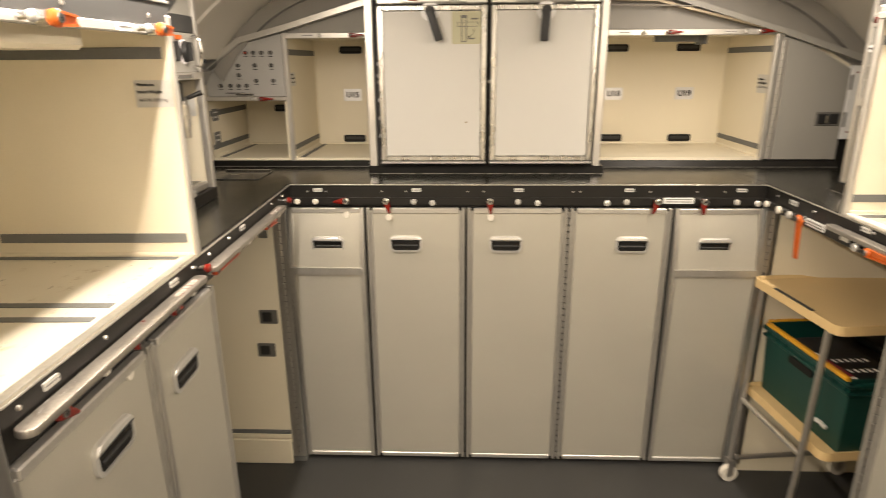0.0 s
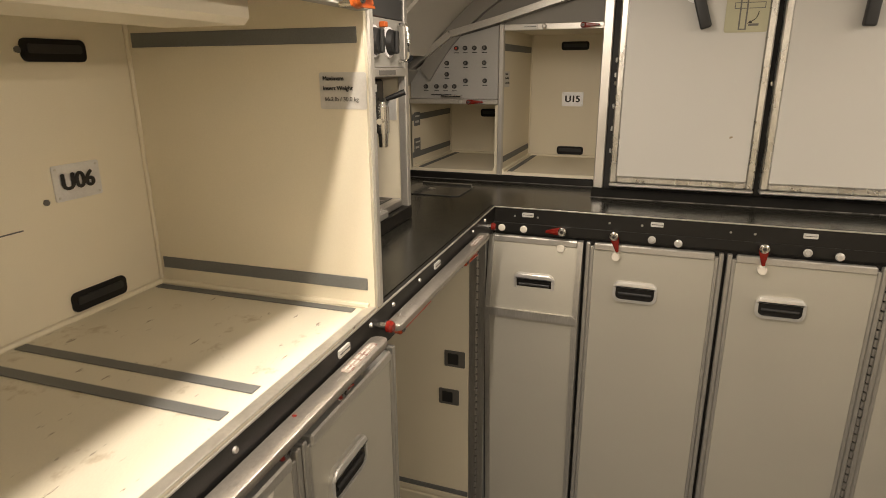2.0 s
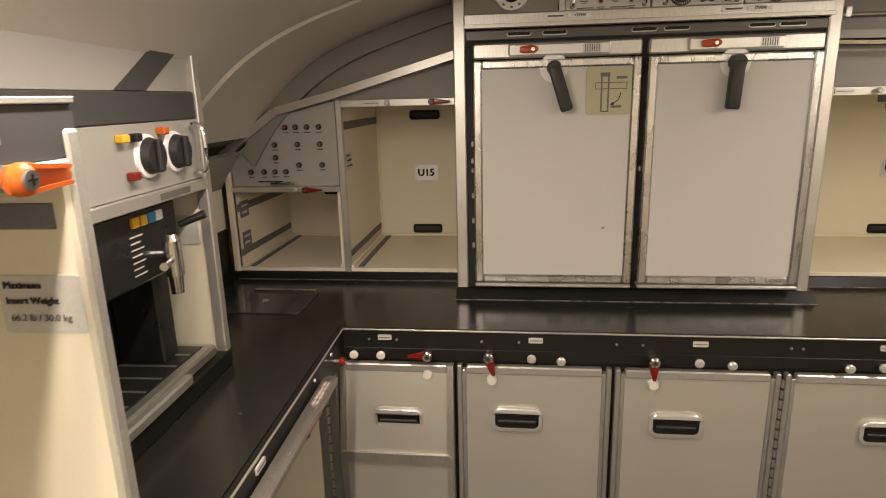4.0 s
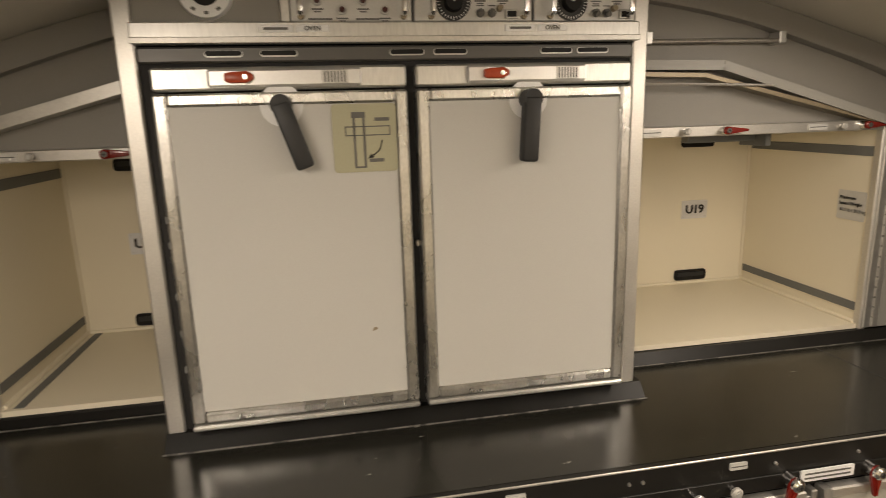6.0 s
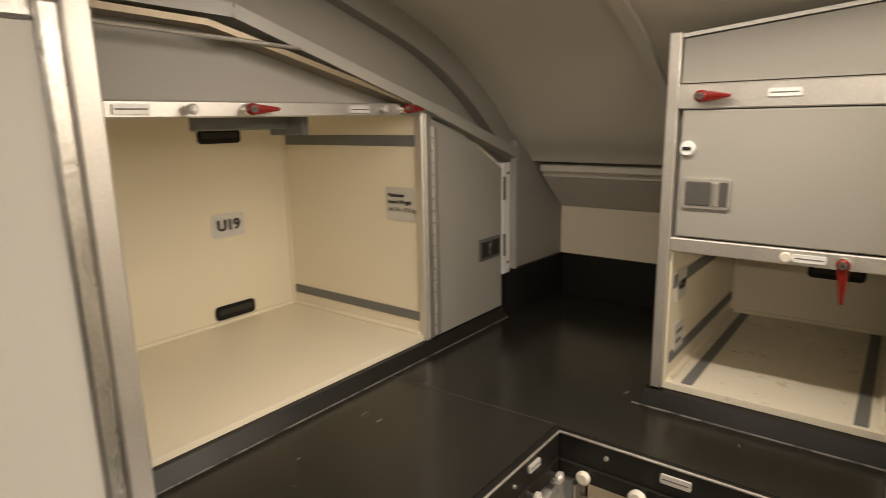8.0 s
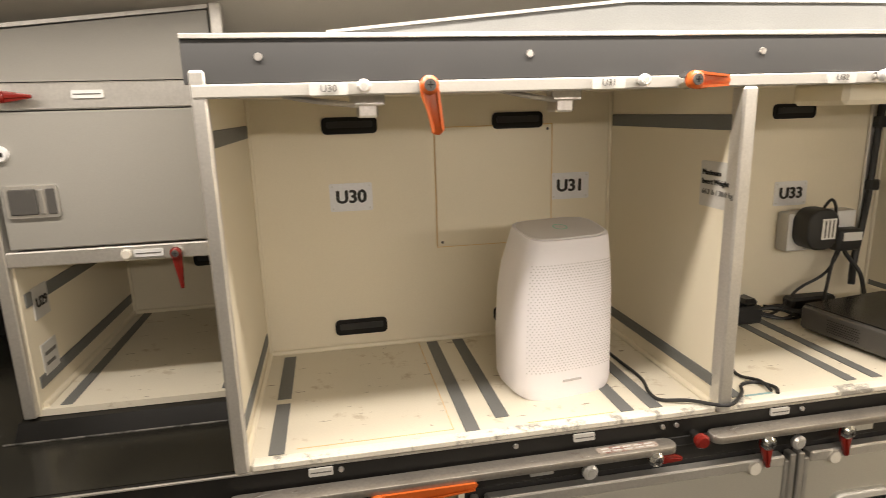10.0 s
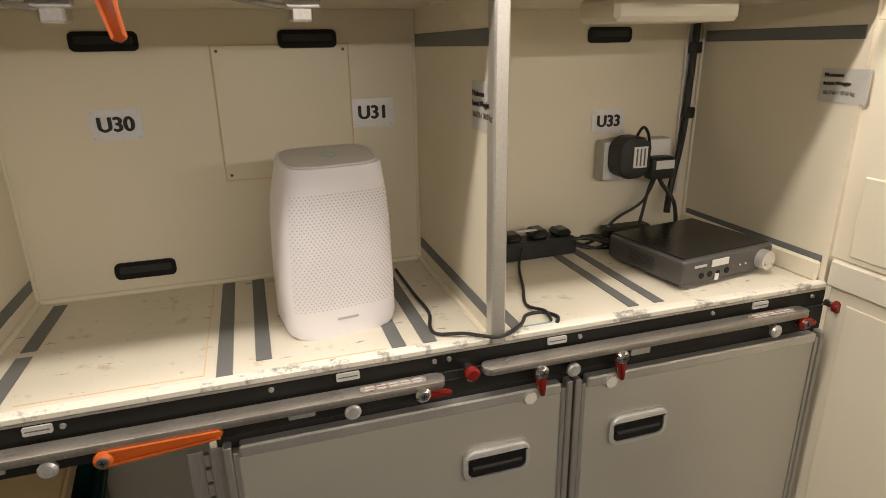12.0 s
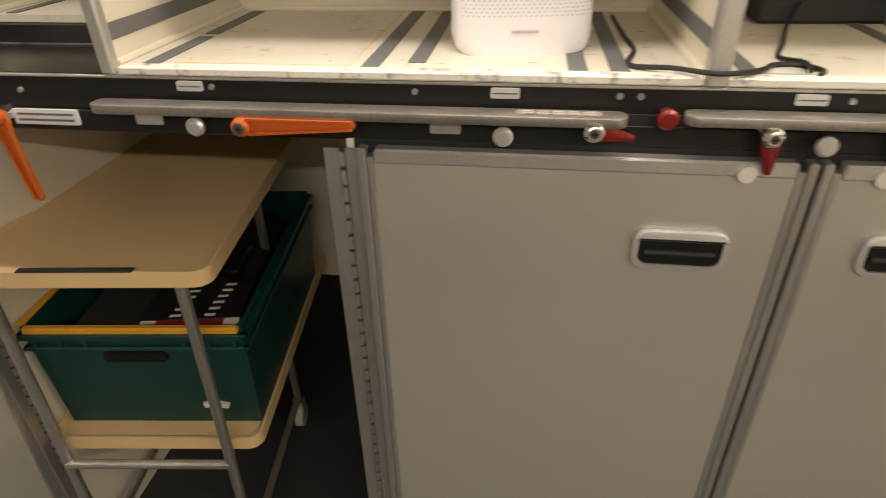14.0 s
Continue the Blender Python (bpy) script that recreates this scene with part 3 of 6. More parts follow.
cart_door("bay_door", onright(1.538, 0.018), 0.576, DH + 0.006, 0.434, 0.970, LB + ", wide, beside the trolley", "wide cart bay doors")
cart_door("bay_door", onright(0.957, 0.018), 0.560, DH + 0.006, 0.136, 0.976, LB + ", wide", "wide cart bay doors")


# ---- latches, knobs, plates ----
def latch(m, angle, mat, length=0.05, label="red turn latch with chrome hub on the counter edge", group="turn latches", cap_mat=None):
    t = thing("turn_latch", m, label, "latch", group)
    bm = bmesh.new()
    cyl(bm, (0, 0.002, 0), (0, -0.016, 0), 0.0125, 18, 0.0115)
    part("hub", bm, CHROME, t, "chrome hub")
    bm = bmesh.new()
    if mat is RED:
        # a short wedge that narrows to a blunt point, with a raised spine
        prism(bm, [(-0.010, 0.007), (0.010, 0.007), (0.0125, -0.004), (0.0105, -0.018), (0.0035, -length), (-0.0035, -length), (-0.0105, -0.018), (-0.0125, -0.004)], "y", -0.022, -0.0145)
        bmesh.ops.bevel(bm, geom=bm.edges[:], offset=0.002, segments=2, profile=0.5, affect="EDGES")
        prism(bm, [(-0.003, -0.008), (0.003, -0.008), (0.0012, -length + 0.004), (-0.0012, -length + 0.004)], "y", -0.0245, -0.0215)
    else:
        # a long channel lever: a flat web between two raised ribs
        k = 0.72 if length > 0.1 else 0.9
        prism(bm, [(-0.011, 0.006), (0.011, 0.006), (0.013, -0.010), (0.0105 * k, -0.030), (0.009 * k, -length), (0.0, -length - 0.004), (-0.009 * k, -length), (-0.0105 * k, -0.030), (-0.013, -0.010)], "y", -0.0215, -0.0145)
        bmesh.ops.bevel(bm, geom=bm.edges[:], offset=0.002, segments=2, profile=0.5, affect="EDGES")
        for q in (-1, 1):
            prism(bm, [(q * 0.0115, -0.008), (q * 0.0075, -0.010), (q * 0.0052 * k, -length + 0.003), (q * 0.0088 * k, -length + 0.001)], "y", -0.0255, -0.021)
    part("lever", bm, mat, t, "", pose(0, 0, 0, 0, -angle, 0))
    bm = bmesh.new()
    cyl(bm, (0, -0.0215, 0), (0, -0.027, 0), 0.0130, 20, 0.0125)
    cyl(bm, (0, -0.027, 0), (0, -0.0305, 0), 0.0125, 20, 0.0085)
    cap = part("hub_cap", bm, cap_mat or mat, t)
    if cap_mat:
        bm = bmesh.new()
        cyl(bm, (0, -0.030, 0), (0, -0.0318, 0), 0.0088, 16, 0.0075)
        part("ring", bm, CHROME, cap, "chrome ring")
    bm = bmesh.new()
    cyl(bm, (0, -0.030, 0), (0, -0.0326, 0), 0.0062 if cap_mat else 0.0082, 14, 0.0055 if cap_mat else 0.0075)
    part("screw", bm, NOSE, cap, "dull grey screw")
    part("screw_slot", box(bx(-0.0045, 0.0045, -0.0332, -0.0320, -0.0008, 0.0008), -0.0008, 0.0008, -0.0334, -0.0322, -0.0045, 0.0045), SLOT, cap)
    return t


def knob(m, mat, r=0.011, length=0.02, label="small round stop knob on the counter edge"):
    t = thing("stop_knob", m, label, "knob", "stop knobs")
    bm = bmesh.new()
    cyl(bm, (0, 0.003, 0), (0, -length * 0.6, 0), r * 0.6, 12)
    part("stem", bm, CHROME, t)
    bm = bmesh.new()
    cyl(bm, (0, -length * 0.6, 0), (0, -length * 0.85, 0), r * 0.95, 16, r)
    cyl(bm, (0, -length * 0.85, 0), (0, -length, 0), r, 16, r * 0.7)
    hd = part("head", bm, mat, t)
    if mat not in (RED, KNOB):
        bm = bmesh.new()
        cyl(bm, (0, -length * 0.98, 0), (0, -length - 0.0012, 0), r * 0.5, 14, r * 0.44)
        part("recess", bm, FRAME, hd, "dark screw recess")


def bumper(m):
    bm = bmesh.new()
    cyl(bm, (0, 0.004, 0), (0, -0.008, 0), 0.013, 18, 0.011)
    ob = part("bumper_stop", bm, KNOB)
    ob.matrix_basis = m
    tagged(ob, "milky round rubber bumper stop on a door", "bumper", "bumper stops")


def screw(m, r=0.0045):
    bm = bmesh.new()
    cyl(bm, (0, 0.001, 0), (0, -0.0025, 0), r, 10, r * 0.8)
    ob = part("screw", bm, STEEL)
    ob.matrix_basis = m
    tagged(ob, "small steel cross head screw", "screw", "screws")


def edge_plate(m, text="", w=0.05, h=0.017, mat=None, bars=0):
    t = thing("edge_label", m, "small engraved silver label on the counter edge", "label", "edge labels")
    part("plate", prism(bmesh.new(), rounded(w, h, 0.002, 2), "y", -0.0025, 0.001), mat or PLATE, t)
    if text:
        words(text, h * 0.8, INKGREY, t, pose(0, -0.0036, 0) @ STAND)
    for i in range(bars):
        z = (i - (bars - 1) / 2) * h / (bars + 0.6)
        part("text_bar", bx(-w * 0.43, w * 0.43, -0.0032, -0.0024, z - h * 0.07, z + h * 0.07), INKGREY, t)
    return t


LZ = 1.137
Y0 = 2.331
for x in (-0.646, -0.578):
    knob(pose(x, Y0, LZ), KNOB)
for x in (-0.21, 0.176, 0.573, 0.97):
    knob(pose(x, Y0, LZ), WHITERAIL)
for x in (-0.14, 0.249, 0.502, 1.046):
    knob(pose(x, Y0, LZ - 0.004), SATIN)
for x, a in ((-0.461, -85), (-0.313, 14), (0.073, 4), (0.685, -16), (0.852, 2)):
    latch(pose(x, Y0, LZ + 0.004), a, RED, cap_mat=CHROME)
for x, z in ((-0.465, 1.085), (-0.305, 1.075), (0.078, 1.075)):
    bumper(pose(x, 2.327, z))
for x in (-0.57, -0.20, 0.18, 0.585, 0.99):
    edge_plate(pose(x, 2.334, 1.178), w=0.034, h=0.013, bars=1)
for x in (-0.61, -0.54, -0.33, -0.24, -0.01, 0.05, 0.38, 0.405, 0.66, 0.83, 0.93):
    screw(pose(x, 2.334, 1.172), 0.0035)
edge_plate(pose(0.765, 2.331, 1.140), w=0.11, h=0.022, mat=WPLATE, bars=2)


# ---- bumper rails on the side counters ----
def bumper_rail(m, length, label):
    t = thing("bumper_rail", m, label, "bumper rail", "bumper rails")
    bm = bmesh.new()
    prism(bm, rounded(length, 0.032, 0.014, 5, length / 2, -0.016), "z", -0.0065, 0.0065)
    bmesh.ops.bevel(bm, geom=bm.edges[:], offset=0.002, segments=2, profile=0.5, affect="EDGES")
    part("bar", bm, RAIL, t)
    n = 3
    for i in range(n):
        x = length * (0.12 + 0.76 * i / (n - 1))
        part("bracket", bx(x - 0.015, x + 0.015, -0.004, 0.008, -0.016, -0.0067, 0.001), ALU, t)
    bm = bmesh.new()
    prism(bm, rounded(0.105, 0.017, 0.006, 4, length - 0.083, -0.016), "z", 0.0066, 0.0074)
    lab = part("load_label", bm, WORNLABEL, t, "worn red and silver load label")
    for y0 in (-0.0215, -0.0145):
        for k in range(5):
            part("text_bar", bx(length - 0.128 + k * 0.019, length - 0.114 + k * 0.019, y0, y0 + 0.003, 0.0075, 0.0078), PLATE, lab)
    return t


bumper_rail(onright(1.90, 1.163, 1.073), 0.705, "worn aluminium bumper rail along the counter edge")
bumper_rail(onright(1.13, 1.168, 1.073), 0.675, "worn aluminium bumper rail along the counter edge")
bumper_rail(onleft(0.80, 1.158, -0.671), 0.62, "worn aluminium bumper rail along the counter edge")
bumper_rail(onleft(1.47, 1.158, -0.671), 0.66, "worn aluminium bumper rail along the counter edge")

# right counter edge
latch(onright(1.685, 1.146, 1.062), 92, ORANGE, 0.15, "long orange lever latch under the bumper rail", "lever latches")
for y, a in ((1.235, 80), (1.03, 8), (0.875, 8)):
    latch(onright(y, 1.152, 1.066), a, RED, 0.05, cap_mat=CHROME)
for y in (1.755, 1.345, 0.965, 0.53):
    knob(onright(y, 1.140, 1.068), SATIN, 0.013, 0.024)
for y in (1.15, 0.383):
    knob(onright(y, 1.168, 1.072), RED, 0.013, 0.03, "round red pull knob on the counter edge")
latch(onright(0.47, 1.150, 1.066), 80, RED, 0.035)
for y in (1.83, 1.42, 0.82):
    edge_plate(onright(y, 1.142, 1.068), w=0.04, h=0.014, mat=ALU)
for y in (1.765, 1.345, 0.985, 0.55):
    edge_plate(onright(y, 1.187, 1.077), w=0.036, h=0.013, bars=1)
for y in (1.735, 1.46, 1.205, 1.18, 0.94, 0.66, 0.42):
    screw(onright(y, 1.186, 1.077))
for y in (1.045, 0.888):
    bumper(onright(y, 1.101, 1.055))
# the stretch of right edge beside the corner
edge_plate(onright(1.99, 1.140, 1.072), w=0.10, h=0.022, mat=WPLATE, bars=2)
edge_plate(onright(2.14, 1.176, 1.077), w=0.045, h=0.015, bars=1)
for y in (2.25, 2.02):
    screw(onright(y, 1.176, 1.077))
knob(onright(2.19, 1.140, 1.074), KNOB, 0.014, 0.024)
knob(onright(2.12, 1.140, 1.074), WHITERAIL, 0.014, 0.024)
knob(onright(2.28, 1.140, 1.074), KNOB, 0.012, 0.022)
latch(onright(2.05, 1.145, 1.074), 6, ORANGE, 0.13, "long orange strap latch hanging from the counter edge", "lever latches")

# left counter edge
for y, a in ((1.273, 75), (1.118, 120), (0.887, 60)):
    latch(onleft(y, 1.138, -0.682), a, RED, 0.05)
latch(onleft(1.497, 1.148, -0.676), 88, RUST, 0.17, "long orange lever latch under the bumper rail", "lever latches")
latch(onleft(1.93, 1.142, -0.678), 84, RUST, 0.12, "long orange lever latch under the bumper rail", "lever latches")
knob(onleft(1.445, 1.172, -0.672), RED, 0.011, 0.03, "round red pull knob on the counter edge")
knob(onleft(2.20, 1.165, -0.672), RED, 0.011, 0.03, "round red pull knob on the counter edge")
for y in (1.016, 1.379, 1.783, 2.1):
    knob(onleft(y, 1.138, -0.680), KNOB, 0.011, 0.022)
for y in (0.90, 1.32, 1.77):
    edge_plate(onleft(y, 1.182, -0.674), w=0.036, h=0.013, bars=1)
for y in (0.83, 1.05, 1.42, 1.52, 1.66, 2.07, 2.2):
    screw(onleft(y, 1.182, -0.674))
bumper(onleft(1.088, 1.090, -0.672))


# ---- open compartments ----
def plate(parent, m, text, w=0.088, h=0.058, size=0.037):
    p = part("number_plate", prism(bmesh.new(), rounded(w, h, 0.003, 2), "y", -0.0022, 0.0), NUMPLATE, parent, "silver plate with black bay number " + text, m)
    words(text, size, INK, p, pose(0, -0.0036, 0) @ STAND, bold=0.0017)
    for sx in (-1, 1):
        for sz in (-1, 1):
            bm = bmesh.new()
            cyl(bm, (sx * (w / 2 - 0.006), -0.002, sz * (h / 2 - 0.006)), (sx * (w / 2 - 0.006), -0.0032, sz * (h / 2 - 0.006)), 0.002, 8)
            part("rivet", bm, PLATE, p)


def weight_plate(parent, m, w=0.105, h=0.062):
    p = part("weight_plate", prism(bmesh.new(), rounded(w, h, 0.003, 2), "y", -0.0018, 0.0), PLATE, parent, "silver maximum insert weight plate", m)
    s = h * 0.165
    for text, z in (("Maximum", 0.019), ("Insert Weight", 0.004), ("66.2 lb / 30.0 kg", -0.013)):
        words(text, s, INK if z > 0 else INKGREY, p, pose(-w * 0.42 if z > 0 else -w * 0.40, -0.0030, z) @ STAND, bold=0.00025 if z > 0 else 0.0, align="LEFT")


def slot(parent, x, z, d, w=0.112, h=0.034):
    s = part("air_slot", prism(bmesh.new(), rounded(w, h, 0.010, 4, x, z), "y", d - 0.004, d + 0.001), SLOT, parent, "black rubber lined air slot")
    part("slot_lining", prism(bmesh.new(), rounded(w - 0.018, h * 0.4, 0.004, 3, x, z + 0.002), "y", d - 0.006, d - 0.0039), RUBBER, s)


def compartment(name, m, w, d, h, label, bands=((0.032, 0.022), ), topband=True, floor_mat=None, group="open compartments", notch=0.0):
    """An open box: width along x, depth along y, open towards -y; inner size w, d, h."""
    t = thing(name, m, label, "open compartment", group)
    k = 0.012
    part("back_panel", bx(-k, w + k, d, d + k, -k, h + k), CREAM, t)
    part("side_panel", bx(-k, 0, 0, d, -k, h + k), CREAM, t)
    part("side_panel", bx(w, w + k, 0, d, -k, h + k), CREAM, t)
    part("floor_panel", bx(0, w, 0.0, d, -k, 0), floor_mat or CREAM, t, "worn cream floor panel" if floor_mat else "")
    part("ceiling_panel", bx(0, w, 0.02, d, h, h + k), CREAM, t)
    for x in (0.003, w - 0.003):
        part("corner_bead", tube(bmesh.new(), [(x, d - 0.003, 0), (x, d - 0.003, h)], 0.004, 8, 1), CREAM, t)
        part("corner_bead", tube(bmesh.new(), [(x, 0.01, 0.003), (x, d, 0.003)], 0.006, 8, 1), CREAM, t)
    part("corner_bead", tube(bmesh.new(), [(0, d - 0.003, 0.003), (w, d - 0.003, 0.003)], 0.006, 8, 1), CREAM, t)
    for z, hh in bands:
        part("wear_strip", bx(0.0, 0.0025, 0.012, d - 0.012, z, z + hh, 0.0008), STRIP, t, "dark grey wear strip")
        part("wear_strip", bx(w - 0.0025, w, 0.012, d - 0.012, z, z + hh, 0.0008), STRIP, t, "dark grey wear strip")
    if topband:
        part("wear_strip", bx(0.0, 0.0025, 0.012, d - 0.012, h - 0.072, h - 0.048, 0.0008), STRIP, t, "dark grey wear strip")
        part("wear_strip", bx(w - 0.0025, w, 0.012, d - 0.012, h - 0.072, h - 0.048, 0.0008), STRIP, t, "dark grey wear strip")
    return t


def floor_strip(t, x, d0, d1, w=0.022):
    part("floor_strip", bx(x - w / 2, x + w / 2, d0, d1, 0.0, 0.0018, 0.0006), STRIP, t, "dark grey floor strip")


def post(name, x0, x1, y0, y1, z0, z1, label="satin aluminium upright post", mat=None, m=None):
    ob = part(name, bx(x0, x1, y0, y1, z0, z1, 0.003), mat or ALUH, m=m)
    tagged(ob, label, "post", "upright posts", "structure")


def sidewall(left, d, z, w=0.0):
    """Frame of a plate on a side wall: left wall faces +x, right wall (at x = w) faces -x."""
    return pose(0.0, d, z, 0, 0, 90) if left else pose(w, d, z, 0, 0, -90)


# back galley
FB, HB, DB = 1.235, 0.50, 0.462
t = compartment("open_compartment", pose(-0.765, 2.752, FB), 0.352, DB, HB, "cream open compartment with black air slots beside the oven doors")
slot(t, 0.182, 0.028, DB)
slot(t, 0.182, 0.455, DB)
plate(t, pose(0.182, DB, 0.242), "U15")
floor_strip(t, 0.03, 0.01, DB - 0.01, 0.02)
weight_plate(t, sidewall(True, 0.05, 0.33) @ pose(0, 0, 0), 0.07, 0.055)
t = compartment("open_compartment", pose(-1.128, 2.752, FB), 0.335, DB, 0.248, "low cream open compartment under the switch panel")
slot(t, 0.20, 0.180, DB)
floor_strip(t, 0.035, 0.01, DB - 0.01, 0.02)
for z in (0.05, 0.15):
    p = part("wall_plate", bx(-0.03, 0.03, -0.003, 0, -0.026, 0.026, 0.001), STRIP, t, "dark plate on the side wall", sidewall(True, 0.06, z + 0.03))
    part("plate_lines", box(bx(-0.022, 0.022, -0.0038, -0.003, 0.008, 0.014), -0.022, 0.015, -0.0038, -0.003, -0.014, -0.006), PLATE, p)
t = compartment("open_compartment", pose(0.54, 2.752, FB), 0.69, DB, HB, "wide cream open compartment with two bay number plates")
for x in (0.165, 0.505):
    slot(t, x, 0.028, DB)
    slot(t, x, 0.455, DB)
plate(t, pose(0.165, DB, 0.242), "U18")
plate(t, pose(0.507, DB, 0.242), "U19")
weight_plate(t, sidewall(False, 0.06, 0.30, 0.69), 0.085, 0.075)
part("hanger", box(bx(0.24, 0.44, 0.10, 0.13, HB - 0.028, HB, 0.003), 0.425, 0.44, 0.06, 0.16, HB - 0.040, HB, 0.002), STRIP, t, "dark grey bracket under the top")
solid("plinth_back_left", bx(-1.14, -0.41, 2.745, 2.80, Z, 1.222, 0.003), BLACKLIP, "black plinth under the open compartments", "plinth")
solid("plinth_back_right", prism(bmesh.new(), [(2.724, Z), (2.742, 1.222), (2.798, 1.222), (2.798, Z)], "x", 0.542, 1.548), BLACKLIP, "black plinth under the open compartment", "plinth")
post("post", -0.781, -0.763, 2.742, 2.765, 1.222, 1.752)
post("post", -1.148, -1.128, 2.742, 2.765, 1.222, 1.60, "cream upright post", CREAM)
post("post", 1.226, 1.246, 2.742, 2.765, 1.222, 1.745)


def front_rail(m, length, h, label, mat):
    t = thing("front_rail", m, label, "rail", "front rails")
    part("bar", bx(0, length, -0.012, 0.01, 0, h, 0.002), mat, t)
    return t


front_rail(pose(-0.763, 2.752, 1.728), 0.353, 0.022, "aluminium rail over the open compartment", ALUH)
front_rail(pose(-1.128, 2.752, 1.478), 0.347, 0.018, "aluminium rail under the switch panel", ALUH)
front_rail(pose(0.532, 2.752, 1.728), 0.692, 0.024, "aluminium rail over the wide compartment", ALUH)
for x, z, a in ((-0.49, 1.739, 90), (-0.885, 1.487, 90), (0.795, 1.740, 90), (1.160, 1.741, 90)):
    latch(pose(x, 2.738, z) @ Matrix.Scale(0.72, 4), a, RED, 0.075)
for x, z in ((-0.62, 1.739), (-0.92, 1.487), (0.70, 1.740), (1.10, 1.740)):
    knob(pose(x, 2.74, z), WHITERAIL, 0.008, 0.018)
for x, z in ((-0.67, 1.739), (0.62, 1.740), (1.04, 1.740)):
    edge_plate(pose(x, 2.7395, z), w=0.05, h=0.014, bars=1)

# switch panel over the low compartment
sw = thing("switch_panel", pose(0, 2.752, 0), "silver switch panel with rows of black push switches", "control panel")
part("panel", prism(bmesh.new(), [(-1.122, 1.497), (-0.783, 1.497), (-0.783, 1.748), (-0.95, 1.708), (-1.122, 1.585)], "y", -0.004, 0.012), SWPANEL, sw)
for row in ((1.541, (-1.06, -1.018, -0.983, -0.948)), (1.584, (-1.046, -0.977)), (1.561, (-0.905, -0.832)), (1.623, (-0.977, -0.905, -0.835)), (1.674, (-0.940, -0.907, -0.872, -0.835))):
    for x in row[1]:
        bm = bmesh.new()
        cyl(bm, (x, -0.004, row[0]), (x, -0.012, row[0]), 0.0085, 14, 0.0075)
        b = part("switch", bm, RUBBER, sw)
        bm = bmesh.new()
        cyl(bm, (x, -0.012, row[0]), (x, -0.0135, row[0]), 0.0045, 10)
        part("switch_cap", bm, REDINK if (x, row[0]) == (-0.940, 1.674) else INKGREY, b)
        part("switch_label", bx(x - 0.009, x + 0.009, -0.0048, -0.0038, row[0] - 0.017, row[0] - 0.0145), INK, sw)
part("pull_handle", tube(bmesh.new(), [(-0.99, -0.004, 1.508), (-0.99, -0.02, 1.508), (-0.985, -0.024, 1.508), (-0.925, -0.024, 1.508), (-0.92, -0.02, 1.508), (-0.92, -0.004, 1.508)], 0.004, 8, 3), CHROME, sw, "chrome pull handle")
part("text_bar", bx(-1.04, -0.96, -0.0048, -0.0038, 1.509, 1.513), INK, sw)


def sloped_bar(name, pts, r, depth, y, label, mat):
    bm = bmesh.new()
    for a, b in zip(pts, pts[1:]):
        d = Vector((b[0] - a[0], b[1] - a[1])).normalized()
        n = Vector((-d.y, d.x)) * r
        prism(bm, [(a[0] + n.x, a[1] + n.y), (b[0] + n.x, b[1] + n.y), (b[0] - n.x, b[1] - n.y), (a[0] - n.x, a[1] - n.y)], "y", y - depth, y)
    solid(name, bm, mat, label, "trim")


sloped_bar("trim_slope_left", [(-0.41, 1.868), (-0.78, 1.765), (-0.955, 1.722), (-1.14, 1.592)], 0.011, 0.05, 2.764, "sloping aluminium edge profile under the vault", ALUH)
sloped_bar("trim_slope_right", [(0.53, 1.884), (0.775, 1.880), (1.262, 1.736)], 0.010, 0.045, 2.764, "sloping aluminium edge profile under the vault", GREY)
sloped_bar("trim_slope_gold", [(0.53, 1.866), (0.735, 1.860), (1.206, 1.746)], 0.0045, 0.040, 2.764, "thin brass coloured edge strip", BRASS)
bm = bmesh.new()
prism(bm, [(0, -0.012), (0, 0.012), (0.345, -0.100), (0.345, -0.126)], "y", -0.04, 0.0)
ob = solid("trim_slope_corner", bm, GREY, "sloping grey edge profile over the corner door", "trim")
ob.matrix_basis = pose(1.25, 2.760, 1.740, 0, 0, 0)
bm = bmesh.new()
tube(bm, [(0.545, 2.735, 1.932), (0.93, 2.735, 1.932)], 0.005, 10, 1)
rod = part("hanging_rod", bm, STEEL)
tagged(rod, "thin steel rod held off the header wall", "rod")
bm = bmesh.new()
tube(bm, [(0.532, 2.722, 1.846), (0.90, 2.722, 1.836)], 0.0035, 10, 1)
tagged(part("hanging_rod", bm, STEEL), "thin steel rod under the sloping edge profile", "rod")
for x in (0.60, 0.92):
    part("rod_bracket", bx(x - 0.008, x + 0.008, 2.728, 2.766, 1.925, 1.952, 0.002), ALU, rod)

# angled corner door
cd = thing("corner_door", pose(1.246, 2.752, 1.228, 0, 0, 0), "grey corner cupboard door with slam latch", "cupboard door")
part("panel", prism(bmesh.new(), [(0.012, 0.0), (0.294, 0.0), (0.294, 0.366), (0.118, 0.462), (0.012, 0.492)], "y", -0.012, 0.004), GREY, cd)
part("hinge_leaf", bx(0.016, 0.030, -0.0135, -0.0115, 0.0, 0.478, 0.0005), ALUH, cd, "bright hinge strip on the door")
part("hinge_leaf", bx(-0.012, 0.010, -0.014, 0.004, 0.0, 0.505, 0.001), ALU, cd)
bm = bmesh.new()
cyl(bm, (0.011, -0.014, 0.004), (0.011, -0.014, 0.026), 0.004, 8)
first = part("knuckle", bm, ALUH, cd)
for i in range(1, 18):
    k = new("knuckle", first.data)
    k.parent = cd
    k.matrix_basis = pose(0, 0, i * 0.0265)
lt = part("slam_latch", bx(0.186, 0.284, -0.016, -0.011, 0.140, 0.196, 0.003), INKGREY, cd, "dark framed slam latch")
